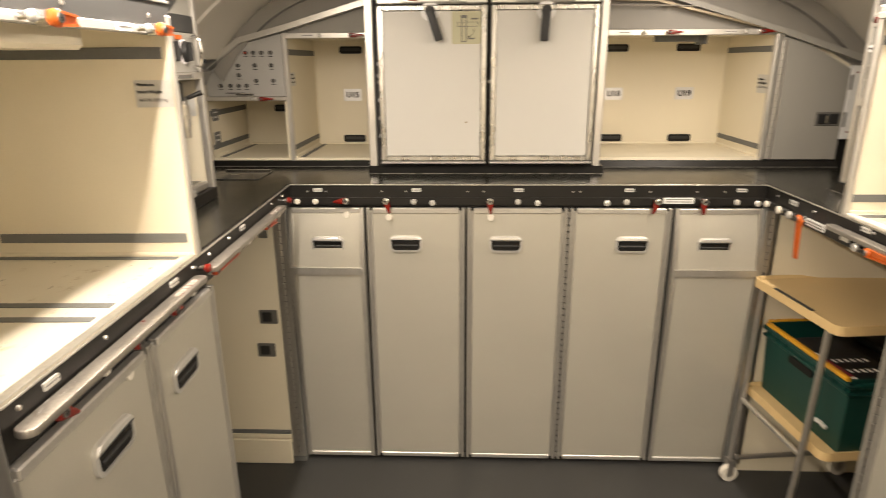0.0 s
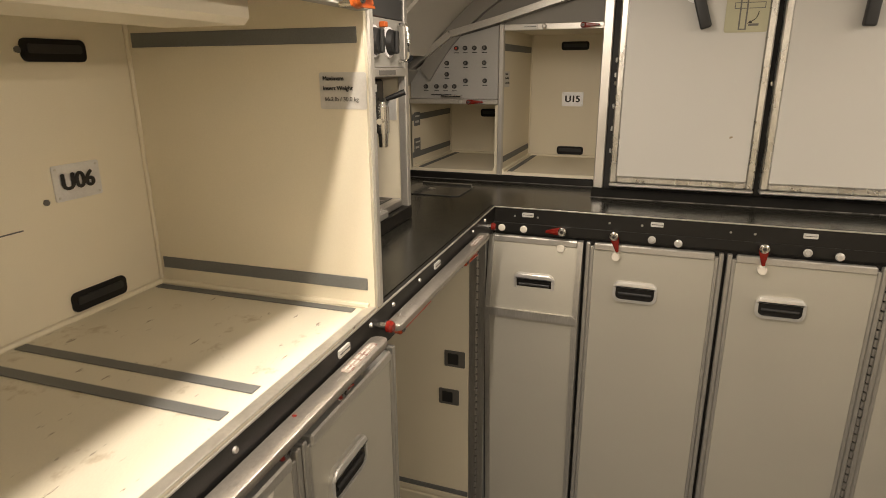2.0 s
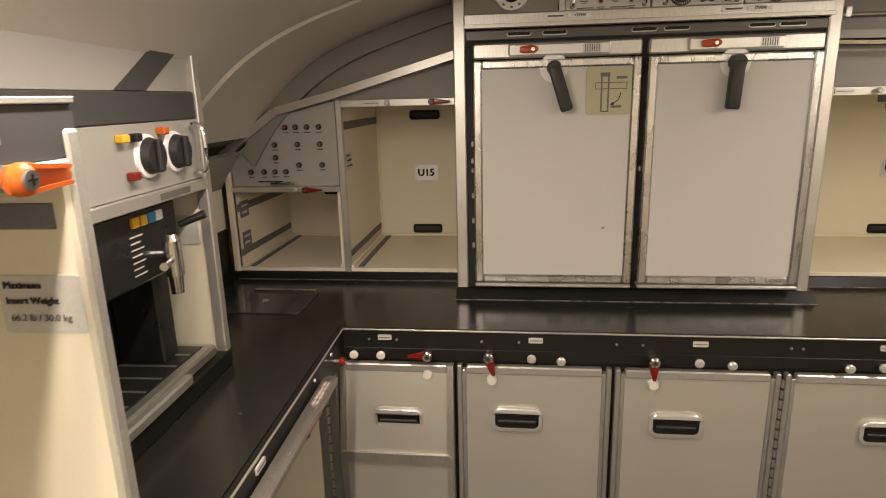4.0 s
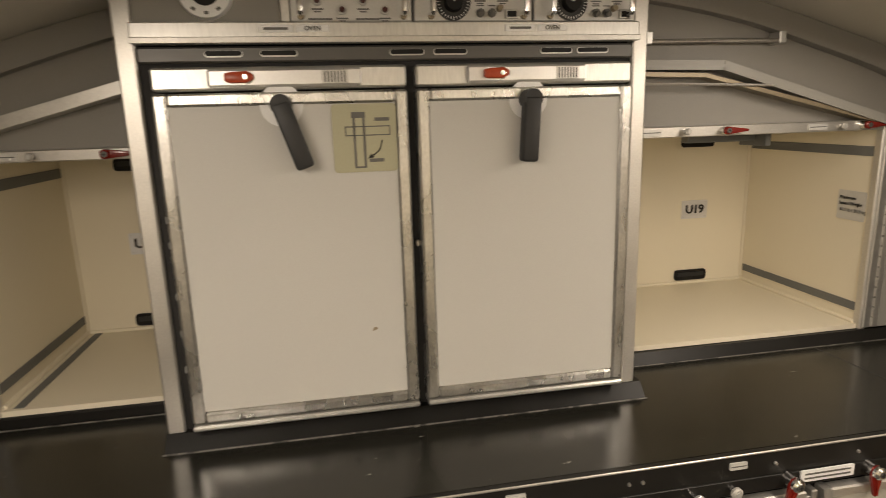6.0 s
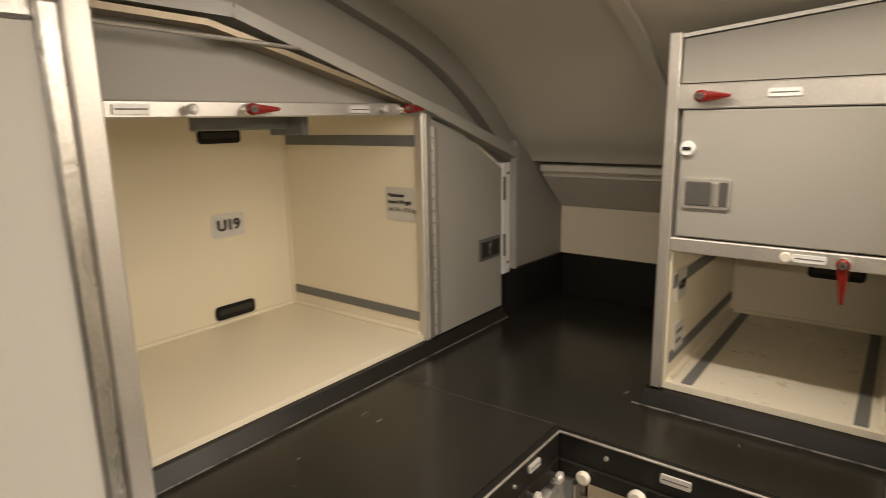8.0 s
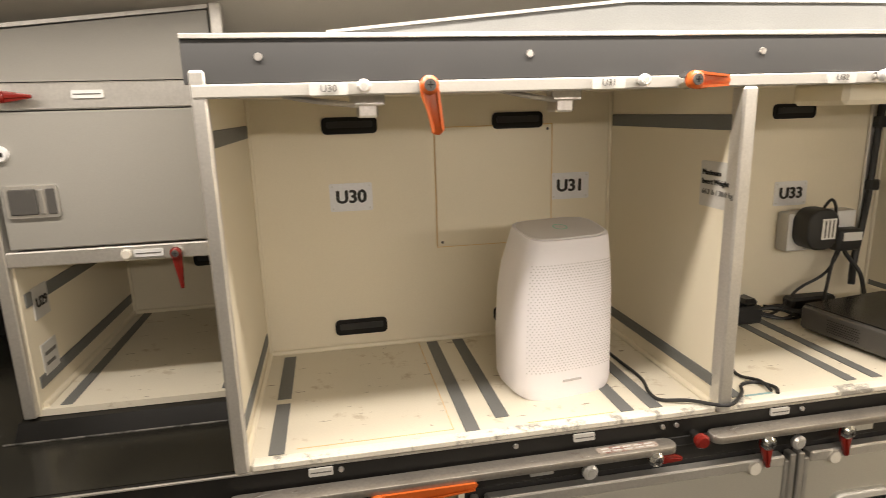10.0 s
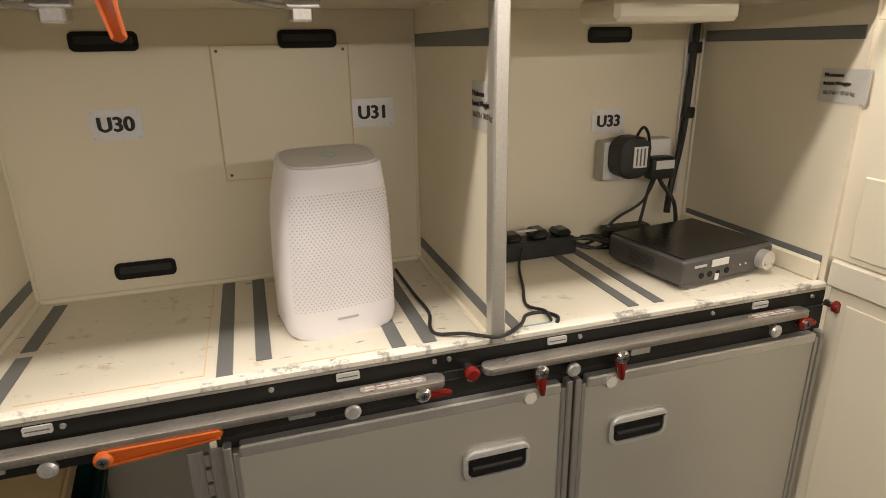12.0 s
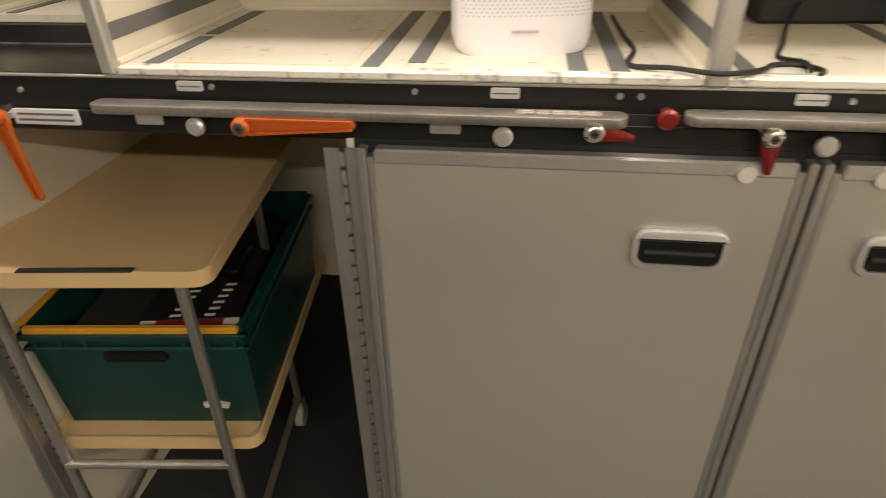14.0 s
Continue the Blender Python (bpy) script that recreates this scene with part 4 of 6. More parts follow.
part("latch_paddle", box(bx(0.193, 0.231, -0.019, -0.0155, 0.148, 0.188, 0.002), 0.239, 0.277, -0.019, -0.0155, 0.148, 0.188, 0.002), RUBBER, lt)
part("latch_tongue", bx(0.224, 0.234, -0.0205, -0.0188, 0.152, 0.182, 0.0005), CHROME, lt, "bright worn tongue")
jb = thing("door_jamb", pose(1.556, 2.762, 1.312, 0, 0, 0), "cream door jamb with catch plates", "jamb")
part("jamb", bx(-0.013, 0.024, -0.024, 0.01, 0.0, 0.295, 0.002), WPLATE, jb)
# cream strip added in place of the lit inner surface above the door
part("reveal_strip", prism(bmesh.new(), [(-0.19, 0.372), (-0.012, 0.276), (-0.012, 0.300), (-0.19, 0.400)], "y", -0.004, 0.006), CREAM, jb, "cream strip standing in for the lit reveal over the door")
for z in (0.030, 0.268):
    part("rivet", prism(bmesh.new(), [(0.012 + 0.004 * math.cos(a * math.pi / 6), z + 0.004 * math.sin(a * math.pi / 6)) for a in range(12)], "y", -0.026, -0.0238), RED, jb, "red rivet")
for z in (0.05, 0.20):
    part("catch_plate", bx(-0.012, -0.002, -0.027, -0.0235, z, z + 0.06, 0.001), INKGREY, jb, "dark catch plate")
post("post", 1.580, 1.594, 2.722, 2.742, 1.321, 1.663, "grey upright corner post", GREY)

# ---- central oven bank ----
post("post", -0.412, -0.381, 2.600, 2.764, 1.222, 2.07)
post("post", 0.496, 0.526, 2.600, 2.764, 1.222, 2.07)
solid("oven_bank_body", bx(-0.381, 0.496, 2.625, 3.22, Z, 2.06), GAPSHADE, "oven bank body behind the doors, near black for the shaded gaps", "oven bank")
solid("oven_plinth", prism(bmesh.new(), [(2.572, Z), (2.598, 1.224), (2.76, 1.226), (2.76, Z)], "x", -0.415, 0.540), LIP, "black sloping plinth under the oven bank", "plinth")


def oven_door(m, w, h, angle, label, placard):
    d = thing("galley_oven", m, label, "oven", "ovens")
    part("panel", bx(0.02, w - 0.02, -0.014, 0.03, 0.02, h - 0.02, 0.002), OVEN, d)
    for x0, x1 in ((0.0, 0.0225), (w - 0.0225, w)):
        part("edge_trim", bx(x0, x1, -0.020, 0.032, 0.0, h, 0.004), DENT, d, "dented bright aluminium edge")
    part("edge_trim", bx(0.023, w - 0.023, -0.020, 0.032, 0.0, 0.0205, 0.004), DENT, d)
    part("edge_trim", bx(0.023, w - 0.023, -0.020, 0.032, h - 0.0215, h, 0.004), DENT, d)
    part("bottom_lip", bx(0.0, w, -0.026, 0.02, -0.012, -0.002, 0.003), ALU, d)
    hx, hz = 0.205, h - 0.022
    bm = bmesh.new()
    cyl(bm, (hx, -0.013, hz), (hx, -0.0165, hz), 0.036, 32)
    part("handle_rose", bm, WPLATE, d, "scuffed round backing plate")
    bm = bmesh.new()
    cyl(bm, (0, -0.016, 0), (0, -0.048, 0), 0.0185, 24, 0.017)
    box(bm, -0.0155, 0.0155, -0.050, -0.022, -0.112, 0.004, 0.006, 3)
    part("handle", bm, RUBBER, d, "black lever handle", pose(hx, 0, hz, 0, angle, 0))
    hb = part("header_bar", bx(0.0, w, -0.012, 0.03, h + 0.004, h + 0.042, 0.004), ALU, d, "brushed metal header bar")
    part("header_plate", bx(0.09, 0.343 if placard else 0.315, -0.022, -0.0125, h + 0.008, h + 0.038, 0.004), SATIN, hb)
    gx = 0.276 if placard else 0.256
    gr = part("grille", bx(gx, gx + 0.044, -0.0232, -0.0215, h + 0.012, h + 0.034, 0.0005), FRAME, hb, "small ribbed grille")
    for i in range(7):
        part("vent_slit", bx(gx + 0.004 + i * 0.0055, gx + 0.0065 + i * 0.0055, -0.0238, -0.0230, h + 0.014, h + 0.032), NOSE, gr)
    bm = bmesh.new()
    prism(bm, [(0.114, -0.006), (0.120, -0.009), (0.148, -0.0095), (0.160, -0.004), (0.160, 0.004), (0.150, 0.0095), (0.124, 0.008), (0.114, 0.006)], "y", -0.034, -0.0225)
    bmesh.ops.bevel(bm, geom=bm.edges[:], offset=0.0025, segments=2, profile=0.5, affect="EDGES")
    lv = part("red_latch", bm, RUST, hb, "red sliding latch", pose(0.005, 0, h + 0.024))
    bm = bmesh.new()
    cyl(bm, (0.147, -0.033, 0), (0.147, -0.0352, 0), 0.0045, 12)
    part("rivet", bm, CHROME, lv)
    for z in (0.09, 0.16, 0.23, 0.30, 0.325, 0.37) if placard else (0.30, ):
        part("side_bolt", bx(-0.009, -0.0015, 0.006, 0.02, z, z + 0.016, 0.003), CHROME if z == 0.30 else FRAME, d)
    part("chip_mark", prism(bmesh.new(), [(w * 0.80, 0.150), (w * 0.808, 0.156), (w * 0.822, 0.157), (w * 0.826, 0.153), (w * 0.812, 0.150)], "y", -0.0146, -0.0138), BRASS if placard else OVEN, d)
    if placard:
        p = part("placard", prism(bmesh.new(), rounded(0.112, 0.118, 0.006, 3, w - 0.078, h - 0.082), "y", -0.0165, -0.0138), OLIVE, d, "olive handle operation placard")
        px, pz = w - 0.078, h - 0.082
        for a, b, c, e in ((-0.020, -0.016, -0.05, 0.035), (-0.003, 0.001, -0.05, 0.035), (-0.020, 0.001, -0.052, -0.049), (-0.034, 0.045, 0.019, 0.021), (-0.034, 0.045, 0.004, 0.006), (-0.034, -0.032, 0.004, 0.021), (0.043, 0.045, 0.004, 0.021), (-0.022, 0.002, 0.035, 0.045)):
            part("drawn_line", bx(px + a, px + b, -0.0170, -0.0163, pz + c, pz + e), INKGREY, p)
        part("drawn_arrow", tube(bmesh.new(), [(px + 0.030, -0.0166, pz - 0.004), (px + 0.024, -0.0166, pz - 0.022), (px + 0.008, -0.0166, pz - 0.033)], 0.0011, 5, 4), INK, p)
        part("drawn_arrow_head", prism(bmesh.new(), [(px + 0.003, pz - 0.036), (px + 0.015, pz - 0.034), (px + 0.010, pz - 0.027)], "y", -0.0171, -0.0162), INK, p)
        for a, z in ((0.018, 0.029), (0.006, -0.042)):
            part("text_bar", bx(px + a, px + a + 0.026, -0.0171, -0.0162, pz + z, pz + z + 0.006), INKGREY, p)
    return d


oven_door(pose(-0.360, 2.596, 1.248), 0.421, 0.590, -18, "pale grey oven door with lever handle and olive placard", True)
oven_door(pose(0.078, 2.596, 1.248), 0.408, 0.590, 3, "pale grey oven door with black lever handle hanging", False)
solid("trim_worn_line", box(box(bx(-0.418, 0.543, 2.568, 2.5715, Z - 0.001, Z + 0.0022, 0.0008), -1.14, -0.42, 2.741, 2.7445, Z - 0.001, Z + 0.002, 0.0008), 0.545, 1.546, 2.7205, 2.7235, Z - 0.001, Z + 0.002, 0.0008), SEAL, "worn grey sealant line along the plinths", "trim")
ve = thing("vent_strip", pose(0, 2.60, 1.882), "dark grey strip with oval vent slots over the oven doors", "vent")
part("strip", bx(-0.38, 0.495, 0.0, 0.03, 0.006, 0.032, 0.003), NOSE, ve)
for x in (-0.243, -0.153, 0.066, 0.144, 0.343, 0.414):
    vs = part("vent_slot", prism(bmesh.new(), rounded(0.062, 0.0105, 0.005, 4, x, 0.0195), "y", -0.002, 0.001), FRAME, ve, "bright slot rim")
    part("slot_hole", prism(bmesh.new(), rounded(0.059, 0.0078, 0.0037, 4, x, 0.0205), "y", -0.0028, -0.0015), SLOT, vs)
# sheet coloured near black in place of the shade round the doors
solid("vent_shadow_gap", bx(-0.381, 0.496, 2.612, 2.624, 1.2, 1.888), GAPSHADE, "near-black sheet standing in for the shade round the oven doors", "gap")
fr = front_rail(pose(-0.381, 2.59, 1.916), 0.877, 0.034, "brushed metal rail with engraved labels over the vent strip", ALU)
part("ridge", bx(0, 0.877, -0.018, -0.0125, 0.0, 0.010, 0.001), ALUH, fr)
for x in (0.20, 0.26, 0.62, 0.68):
    part("engraved_label", bx(x, x + 0.055, -0.0145, -0.0115, 0.017, 0.028, 0.0005), WPLATE, fr)
    if x in (0.26, 0.68):
        words("OVEN", 0.010, INKGREY, fr, pose(x + 0.0275, -0.0152, 0.0225) @ STAND, bold=0.0003)
    else:
        part("text_bar", bx(x + 0.008, x + 0.047, -0.0150, -0.0144, 0.0205, 0.0245), INKGREY, fr)
cp = thing("oven_controls", pose(0, 2.60, 1.952), "row of silver oven control panels with dials and toggle switches", "control panel")
part("blank_panel", bx(-0.380, -0.146, 0.0, 0.02, 0.0, 0.10, 0.001), WALLGREY, cp)
part("divider", bx(-0.145, -0.130, -0.006, 0.02, 0.0, 0.10, 0.001), ALUH, cp)
bm = bmesh.new()
cyl(bm, (-0.262, 0.0, 0.047), (-0.262, -0.010, 0.047), 0.044, 36, 0.041)
rg = part("ring", bm, WPLATE, cp, "pale ring with dark centre")
bm = bmesh.new()
cyl(bm, (-0.262, -0.0101, 0.047), (-0.262, -0.0125, 0.047), 0.023, 24)
part("ring_centre", bm, SLOT, rg)
for k in range(10):
    part("ring_mark", bx(-0.0035, 0.0035, -0.0106, -0.0098, -0.036, -0.031), INKGREY, rg, "", pose(-0.262, 0, 0.047, 0, k * 36, 0))


def button(parent, x, z, rad, mat, cap):
    bm = bmesh.new()
    cyl(bm, (x, -0.004, z), (x, -0.009, z), rad, 16, rad * 0.94)
    b = part("push_button", bm, mat, parent)
    bm = bmesh.new()
    cyl(bm, (x, -0.009, z), (x, -0.0125, z), rad * 0.62, 14, rad * 0.5)
    part("button_cap", bm, cap, b)
    part("text_bar", box(bx(x - 0.010, x + 0.010, -0.0048, -0.0038, z - rad - 0.0065, z - rad - 0.004), x - 0.006, x + 0.006, -0.0048, -0.0038, z - rad - 0.0105, z - rad - 0.0085), INKGREY, parent)


def grip(parent, x):
    part("guard_handle", tube(bmesh.new(), [(x, -0.004, 0.012), (x, -0.022, 0.014), (x, -0.027, 0.020), (x, -0.027, 0.085), (x, -0.022, 0.092), (x, -0.004, 0.094)], 0.0055, 10, 4), CHROME, parent, "polished guard handle")
    bm = bmesh.new()
    cyl(bm, (x, -0.004, 0.009), (x, -0.010, 0.009), 0.006, 12, 0.005)
    part("thumb_screw", bm, BRASS, parent)


DARKRED = material("dark_red_cap", (0.07, 0.018, 0.014), 0.3, 0, 0.1, 30, 0, 300, 0)
for x0, x1 in ((-0.129, 0.077), (0.081, 0.295), (0.299, 0.494)):
    pn = part("panel", bx(x0, x1, -0.004, 0.018, 0.0, 0.10, 0.002), PLATE, cp)
    if x0 < 0:
        for x, z in ((-0.084, 0.034), (-0.043, 0.019), (-0.007, 0.034), (0.030, 0.019), (-0.084, 0.072), (-0.043, 0.060), (-0.007, 0.072), (0.030, 0.060)):
            button(pn, x, z, 0.0085, FRAME, DARKRED)
        grip(pn, -0.112)
        grip(pn, 0.062)
        part("text_bar", bx(-0.10, -0.06, -0.0048, -0.0038, 0.003, 0.0055), INKGREY, pn)
        part("text_bar", bx(-0.02, 0.02, -0.0048, -0.0038, 0.003, 0.0055), INKGREY, pn)
    else:
        c = x0 + 0.069
        bm = bmesh.new()
        cyl(bm, (c, -0.004, 0.032), (c, -0.0085, 0.032), 0.031, 36)
        dl = part("timer_dial", bm, RUBBER, pn, "black timer dial")
        bm = bmesh.new()
        cyl(bm, (c, -0.0085, 0.032), (c, -0.022, 0.032), 0.018, 26, 0.015)
        part("dial_knob", bm, SLOT, dl)
        part("pointer", bx(-0.001, 0.001, -0.0232, -0.0215, 0.0, 0.013), WPLATE, dl, "", pose(c, 0, 0.032, 0, -70, 0))
        for i in range(32):
            part("dial_mark", bx(-0.0005, 0.0005, -0.0092, -0.0083, 0.0245, 0.0285 + 0.0015 * (i % 4 == 0)), WPLATE, dl, "", pose(c, 0, 0.032, 0, i * 360 / 32, 0))
        for k, x in enumerate((c + 0.049, c + 0.070)):
            bm = bmesh.new()
            cyl(bm, (x, -0.004, 0.014), (x, -0.009, 0.014), 0.0075, 14)
            cyl(bm, (x, -0.009, 0.014), (x - 0.002, -0.021, 0.010), 0.0035, 10, 0.0048)
            part("toggle", bm, INKGREY, pn, "metal toggle switch")
            part("text_bar", bx(x - 0.007, x + 0.007, -0.0048, -0.0038, 0.0255, 0.0275), INKGREY, pn)
            button(pn, x + 0.02 * k, 0.048, 0.0085, FRAME, DARKRED if k == 0 else INK)
        bm = bmesh.new()
        cyl(bm, (c + 0.084, -0.004, 0.022), (c + 0.084, -0.014, 0.022), 0.006, 14, 0.005)
        part("indicator", bm, BRASS, pn, "brass indicator")
        wn = part("window", bx(c + 0.094, c + 0.117, -0.010, -0.003, 0.004, 0.020, 0.001), FRAME, pn, "small framed window")
        part("glass", bx(c + 0.097, c + 0.114, -0.0106, -0.0098, 0.007, 0.017), SLOT, wn)
        grip(pn, x0 + 0.030)
        grip(pn, x1 - 0.016)


# ---- left galley, upper part ----
t = compartment("open_compartment", onleft(0.792, 1.203, -0.677), 0.655, 0.462, 0.512, "large cream open compartment with worn floor and bay number", floor_mat=SHELF)
slot(t, 0.511, 0.028, 0.462)
slot(t, 0.508, 0.432, 0.462)
plate(t, pose(0.507, 0.462, 0.228), "U06")
for x in (0.285, 0.350):
    floor_strip(t, x, 0.03, 0.45, 0.02)
floor_strip(t, 0.632, 0.03, 0.45, 0.018)
floor_strip(t, 0.022, 0.06, 0.20, 0.02)
weight_plate(t, sidewall(False, 0.040, 0.368, 0.655), 0.082, 0.057)
part("front_edge", bx(0.0, 0.655, -0.002, 0.016, 0.0, 0.003, 0.001), WORN, t, "worn aluminium front edge")
part("panel_joint", bx(0.02, 0.40, 0.4605, 0.463, 0.168, 0.170), INKGREY, t)
part("ceiling_guard", bx(0.10, 0.46, 0.06, 0.20, 0.455, 0.512, 0.008), CREAM, t, "cream cover box under the top")
for x, z in ((0.448, 0.432), (0.446, 0.203)):
    bm = bmesh.new()
    cyl(bm, (x, 0.4625, z), (x, 0.459, z), 0.005, 10)
    part("stud", bm, INKGREY, t)
post("post", -0.690, -0.672, 1.456, 1.474, 1.200, 1.731, m=LEFT)
val = thing("valance", onleft(0.79, 1.680, -0.675), "dark grey valance over a white rail along the compartment top", "valance", "valances")
part("rail", bx(0.0, 0.662, -0.006, 0.014, 0.009, 0.0255, 0.002), WHITERAIL, val, "white painted rail")
part("board", bx(0.0, 0.684, 0.0, 0.016, 0.026, 0.0728, 0.001), BANDGREY, val)
part("top_edge", bx(0.0, 0.684, -0.003, 0.018, 0.073, 0.079, 0.001), ALUH, val)
part("cover", bx(0.0, 0.684, 0.018, 0.50, 0.066, 0.074), GREY, val)
for y, a in ((1.030, 88), (1.364, 88)):
    latch(onleft(y, 1.698, -0.668), a, ORANGE, 0.055, "orange turn latch on the white rail", "rail latches")
for y in (0.985, 1.318):
    knob(onleft(y, 1.698, -0.667), SATIN, 0.009, 0.024)
for y in (0.90, 1.264):
    edge_plate(onleft(y, 1.698, -0.668), w=0.05, h=0.015, mat=WPLATE, bars=1)
for y in (1.10, 1.38):
    screw(onleft(y, 1.725, -0.675), 0.005)

# beverage maker bay, set back behind the counter
mu = thing("beverage_bay", onleft(1.476, 0, -0.880), "narrow equipment bay with beverage maker on the black counter", "equipment bay")
W = 0.637
part("side_panel", bx(W - 0.012, W, 0.0, 0.34, 1.225, 1.90), CREAM, mu)
part("side_panel", bx(0.0, 0.012, 0.0, 0.34, 1.225, 1.90), CREAM, mu)
part("back_panel", bx(0.0, W, 0.34, 0.352, 1.225, 1.90), CREAM, mu)
part("front_post", bx(W - 0.018, W + 0.004, -0.010, 0.012, 1.225, 1.93, 0.002), ALUH, mu)
part("base", bx(0.0, W + 0.004, -0.012, 0.34, Z, 1.235, 0.003), BLACKLIP, mu, "black base")
part("band", bx(0.0, W - 0.019, -0.006, 0.012, 1.722, 1.772, 0.002), BANDGREY, mu, "dark grey band")
part("upper_panel", bx(0.0, W - 0.019, 0.0, 0.012, 1.773, 1.92), GREY, mu)
bm = bmesh.new()
prism(bm, [(W - 0.26, 1.773), (W - 0.18, 1.773), (W - 0.019, 1.868), (W - 0.019, 1.915)], "y", -0.006, -0.0005)
part("diagonal_band", bm, BANDGREY, mu, "dark diagonal band")
part("sill_rail", bx(0.0, W - 0.019, -0.012, 0.012, 1.585, 1.607, 0.002), ALUH, mu)
part("sill_label", bx(W - 0.19, W - 0.09, -0.0132, -0.0119, 1.590, 1.601), INKGREY, mu)
cpan = part("control_face", bx(0.0, W - 0.019, -0.004, 0.010, 1.608, 1.721, 0.001), GREY, mu, "silver grey control face")
for x in (W - 0.200, W - 0.112):
    bm = bmesh.new()
    cyl(bm, (x, -0.004, 1.667), (x, -0.008, 1.667), 0.037, 28, 0.036)
    ro = part("rose", bm, WHITE, cpan, "white switch backing")
    bm = bmesh.new()
    cyl(bm, (x + 0.004, -0.008, 1.667), (x + 0.004, -0.022, 1.667), 0.031, 24, 0.027)
    box(bm, x - 0.004, x + 0.012, -0.030, -0.021, 1.640, 1.694, 0.003)
    part("rotary_knob", bm, RUBBER, cpan, "big black rotary knob")
for x, z, mat in ((W - 0.256, 1.640, RED), (W - 0.272, 1.700, AMBER), (W - 0.155, 1.706, ORANGE), (W - 0.238, 1.700, MACHBLACK)):
    part("cap", bx(x - 0.009, x + 0.009, -0.020, -0.004, z - 0.0065, z + 0.0065, 0.002), mat, cpan)
part("grab_handle", tube(bmesh.new(), [(W - 0.050, -0.004, 1.625), (W - 0.050, -0.03, 1.630), (W - 0.050, -0.03, 1.705), (W - 0.050, -0.004, 1.710)], 0.0045, 8, 4), CHROME, cpan, "chrome grab handle")
weight = part("tag_plate", bx(-0.03, 0.03, -0.002, 0.0, -0.03, 0.03, 0.001), PLATE, mu, "", pose(W - 0.0125, 0.05, 1.50, 0, 0, -90))
bw = thing("beverage_maker", onleft(1.50, 0, -0.888), "black beverage maker with chrome tap over a steel drip tray", "beverage maker")
part("head", bx(0.06, 0.522, 0.012, 0.30, 1.448, 1.580, 0.006), MACHBLACK, bw)
part("back_body", bx(0.06, 0.522, 0.14, 0.31, 1.262, 1.447, 0.004), MACHBLACK, bw)
part("side_column", bx(0.470, 0.522, 0.045, 0.139, 1.262, 1.447, 0.004), MACHBLACK, bw)
part("side_column", bx(0.06, 0.085, 0.05, 0.139, 1.262, 1.447, 0.004), MACHBLACK, bw)
part("drip_tray", bx(0.03, 0.575, -0.008, 0.139, 1.236, 1.261, 0.005), STEEL, bw, "steel drip tray")
part("tray_well", bx(0.05, 0.555, 0.012, 0.136, 1.2605, 1.2635, 0.002), MACHBLACK, bw)
part("tray_pull", bx(0.22, 0.44, -0.026, -0.008, 1.237, 1.258, 0.004), ALU, bw)
for k in range(9):
    part("grid_bar", bx(0.09 + k * 0.052, 0.094 + k * 0.052, 0.016, 0.132, 1.2632, 1.2652), STEEL, bw)
bm = bmesh.new()
cyl(bm, (0.440, -0.018, 1.452), (0.440, -0.018, 1.515), 0.016, 18)
cyl(bm, (0.440, -0.018, 1.418), (0.440, -0.018, 1.453), 0.011, 18, 0.013)
cyl(bm, (0.440, -0.018, 1.515), (0.440, -0.018, 1.527), 0.012, 18, 0.009)
cyl(bm, (0.440, -0.018, 1.490), (0.440, 0.02, 1.490), 0.009, 16)
part("tap", bm, CHROME, bw, "chrome tap")
bm = bmesh.new()
cyl(bm, (0.440, -0.018, 1.482), (0.370, -0.040, 1.486), 0.005, 16, 0.007)
part("tap_lever", bm, CHROME, bw)
bm = bmesh.new()
cyl(bm, (0.505, 0.0, 1.53), (0.522, -0.045, 1.548), 0.006, 12, 0.008)
part("side_lever", bm, MACHBLACK, bw)
for i, mat in enumerate((AMBER, AMBER, BLUE, WPLATE)):
    part("button", bx(0.375 + i * 0.024, 0.394 + i * 0.024, 0.006, 0.0125, 1.550, 1.568, 0.001), mat, bw)
for i in range(7):
    part("text_bar", bx(0.368, 0.404 - 0.008 * (i % 2), 0.0108, 0.0118, 1.534 - i * 0.011, 1.5365 - i * 0.011), PLATE, bw)
tr = thing("counter_tray", pose(-0.935, 2.525, Z), "clear glossy drip plate lying on the black counter", "tray")
bm = bmesh.new()
prism(bm, rounded(0.22, 0.19, 0.02, 4), "z", 0.0005, 0.003)
part("plate", bm, material("clear_plate", (0.05, 0.05, 0.048), 0.1, 0, 0.1, 10, 0, 300, 0), tr)
part("hinge_bar", bx(-0.09, 0.10, 0.085, 0.094, 0.002, 0.010, 0.002), CHROME, tr)
bm = bmesh.new()
cyl(bm, (-0.02, 0.0, 0.003), (-0.02, 0.0, 0.006), 0.014, 16, 0.010)
part("drain_cap", bm, CHROME, tr)

# black latches on the wall of the left open bay
for x0, z0 in ((-0.829, 0.645), (-0.850, 0.500)):
    lw = thing("bay_catch", pose(x0, 2.30, z0), "dark recessed catch on the cream bay wall", "catch", "bay catches")
    part("frame", prism(bmesh.new(), rounded(0.072, 0.058, 0.004, 3, 0.036, 0.03), "y", -0.003, 0.002), INKGREY, lw)
    part("paddle", bx(0.012, 0.050, -0.006, -0.0028, 0.010, 0.050, 0.002), RUBBER, lw)
bt = part("bay_tab", bx(-0.80, -0.765, 2.293, 2.299, 1.00, 1.03, 0.002), INKGREY)
tagged(bt, "small dark tab on the cream bay wall", "catch")

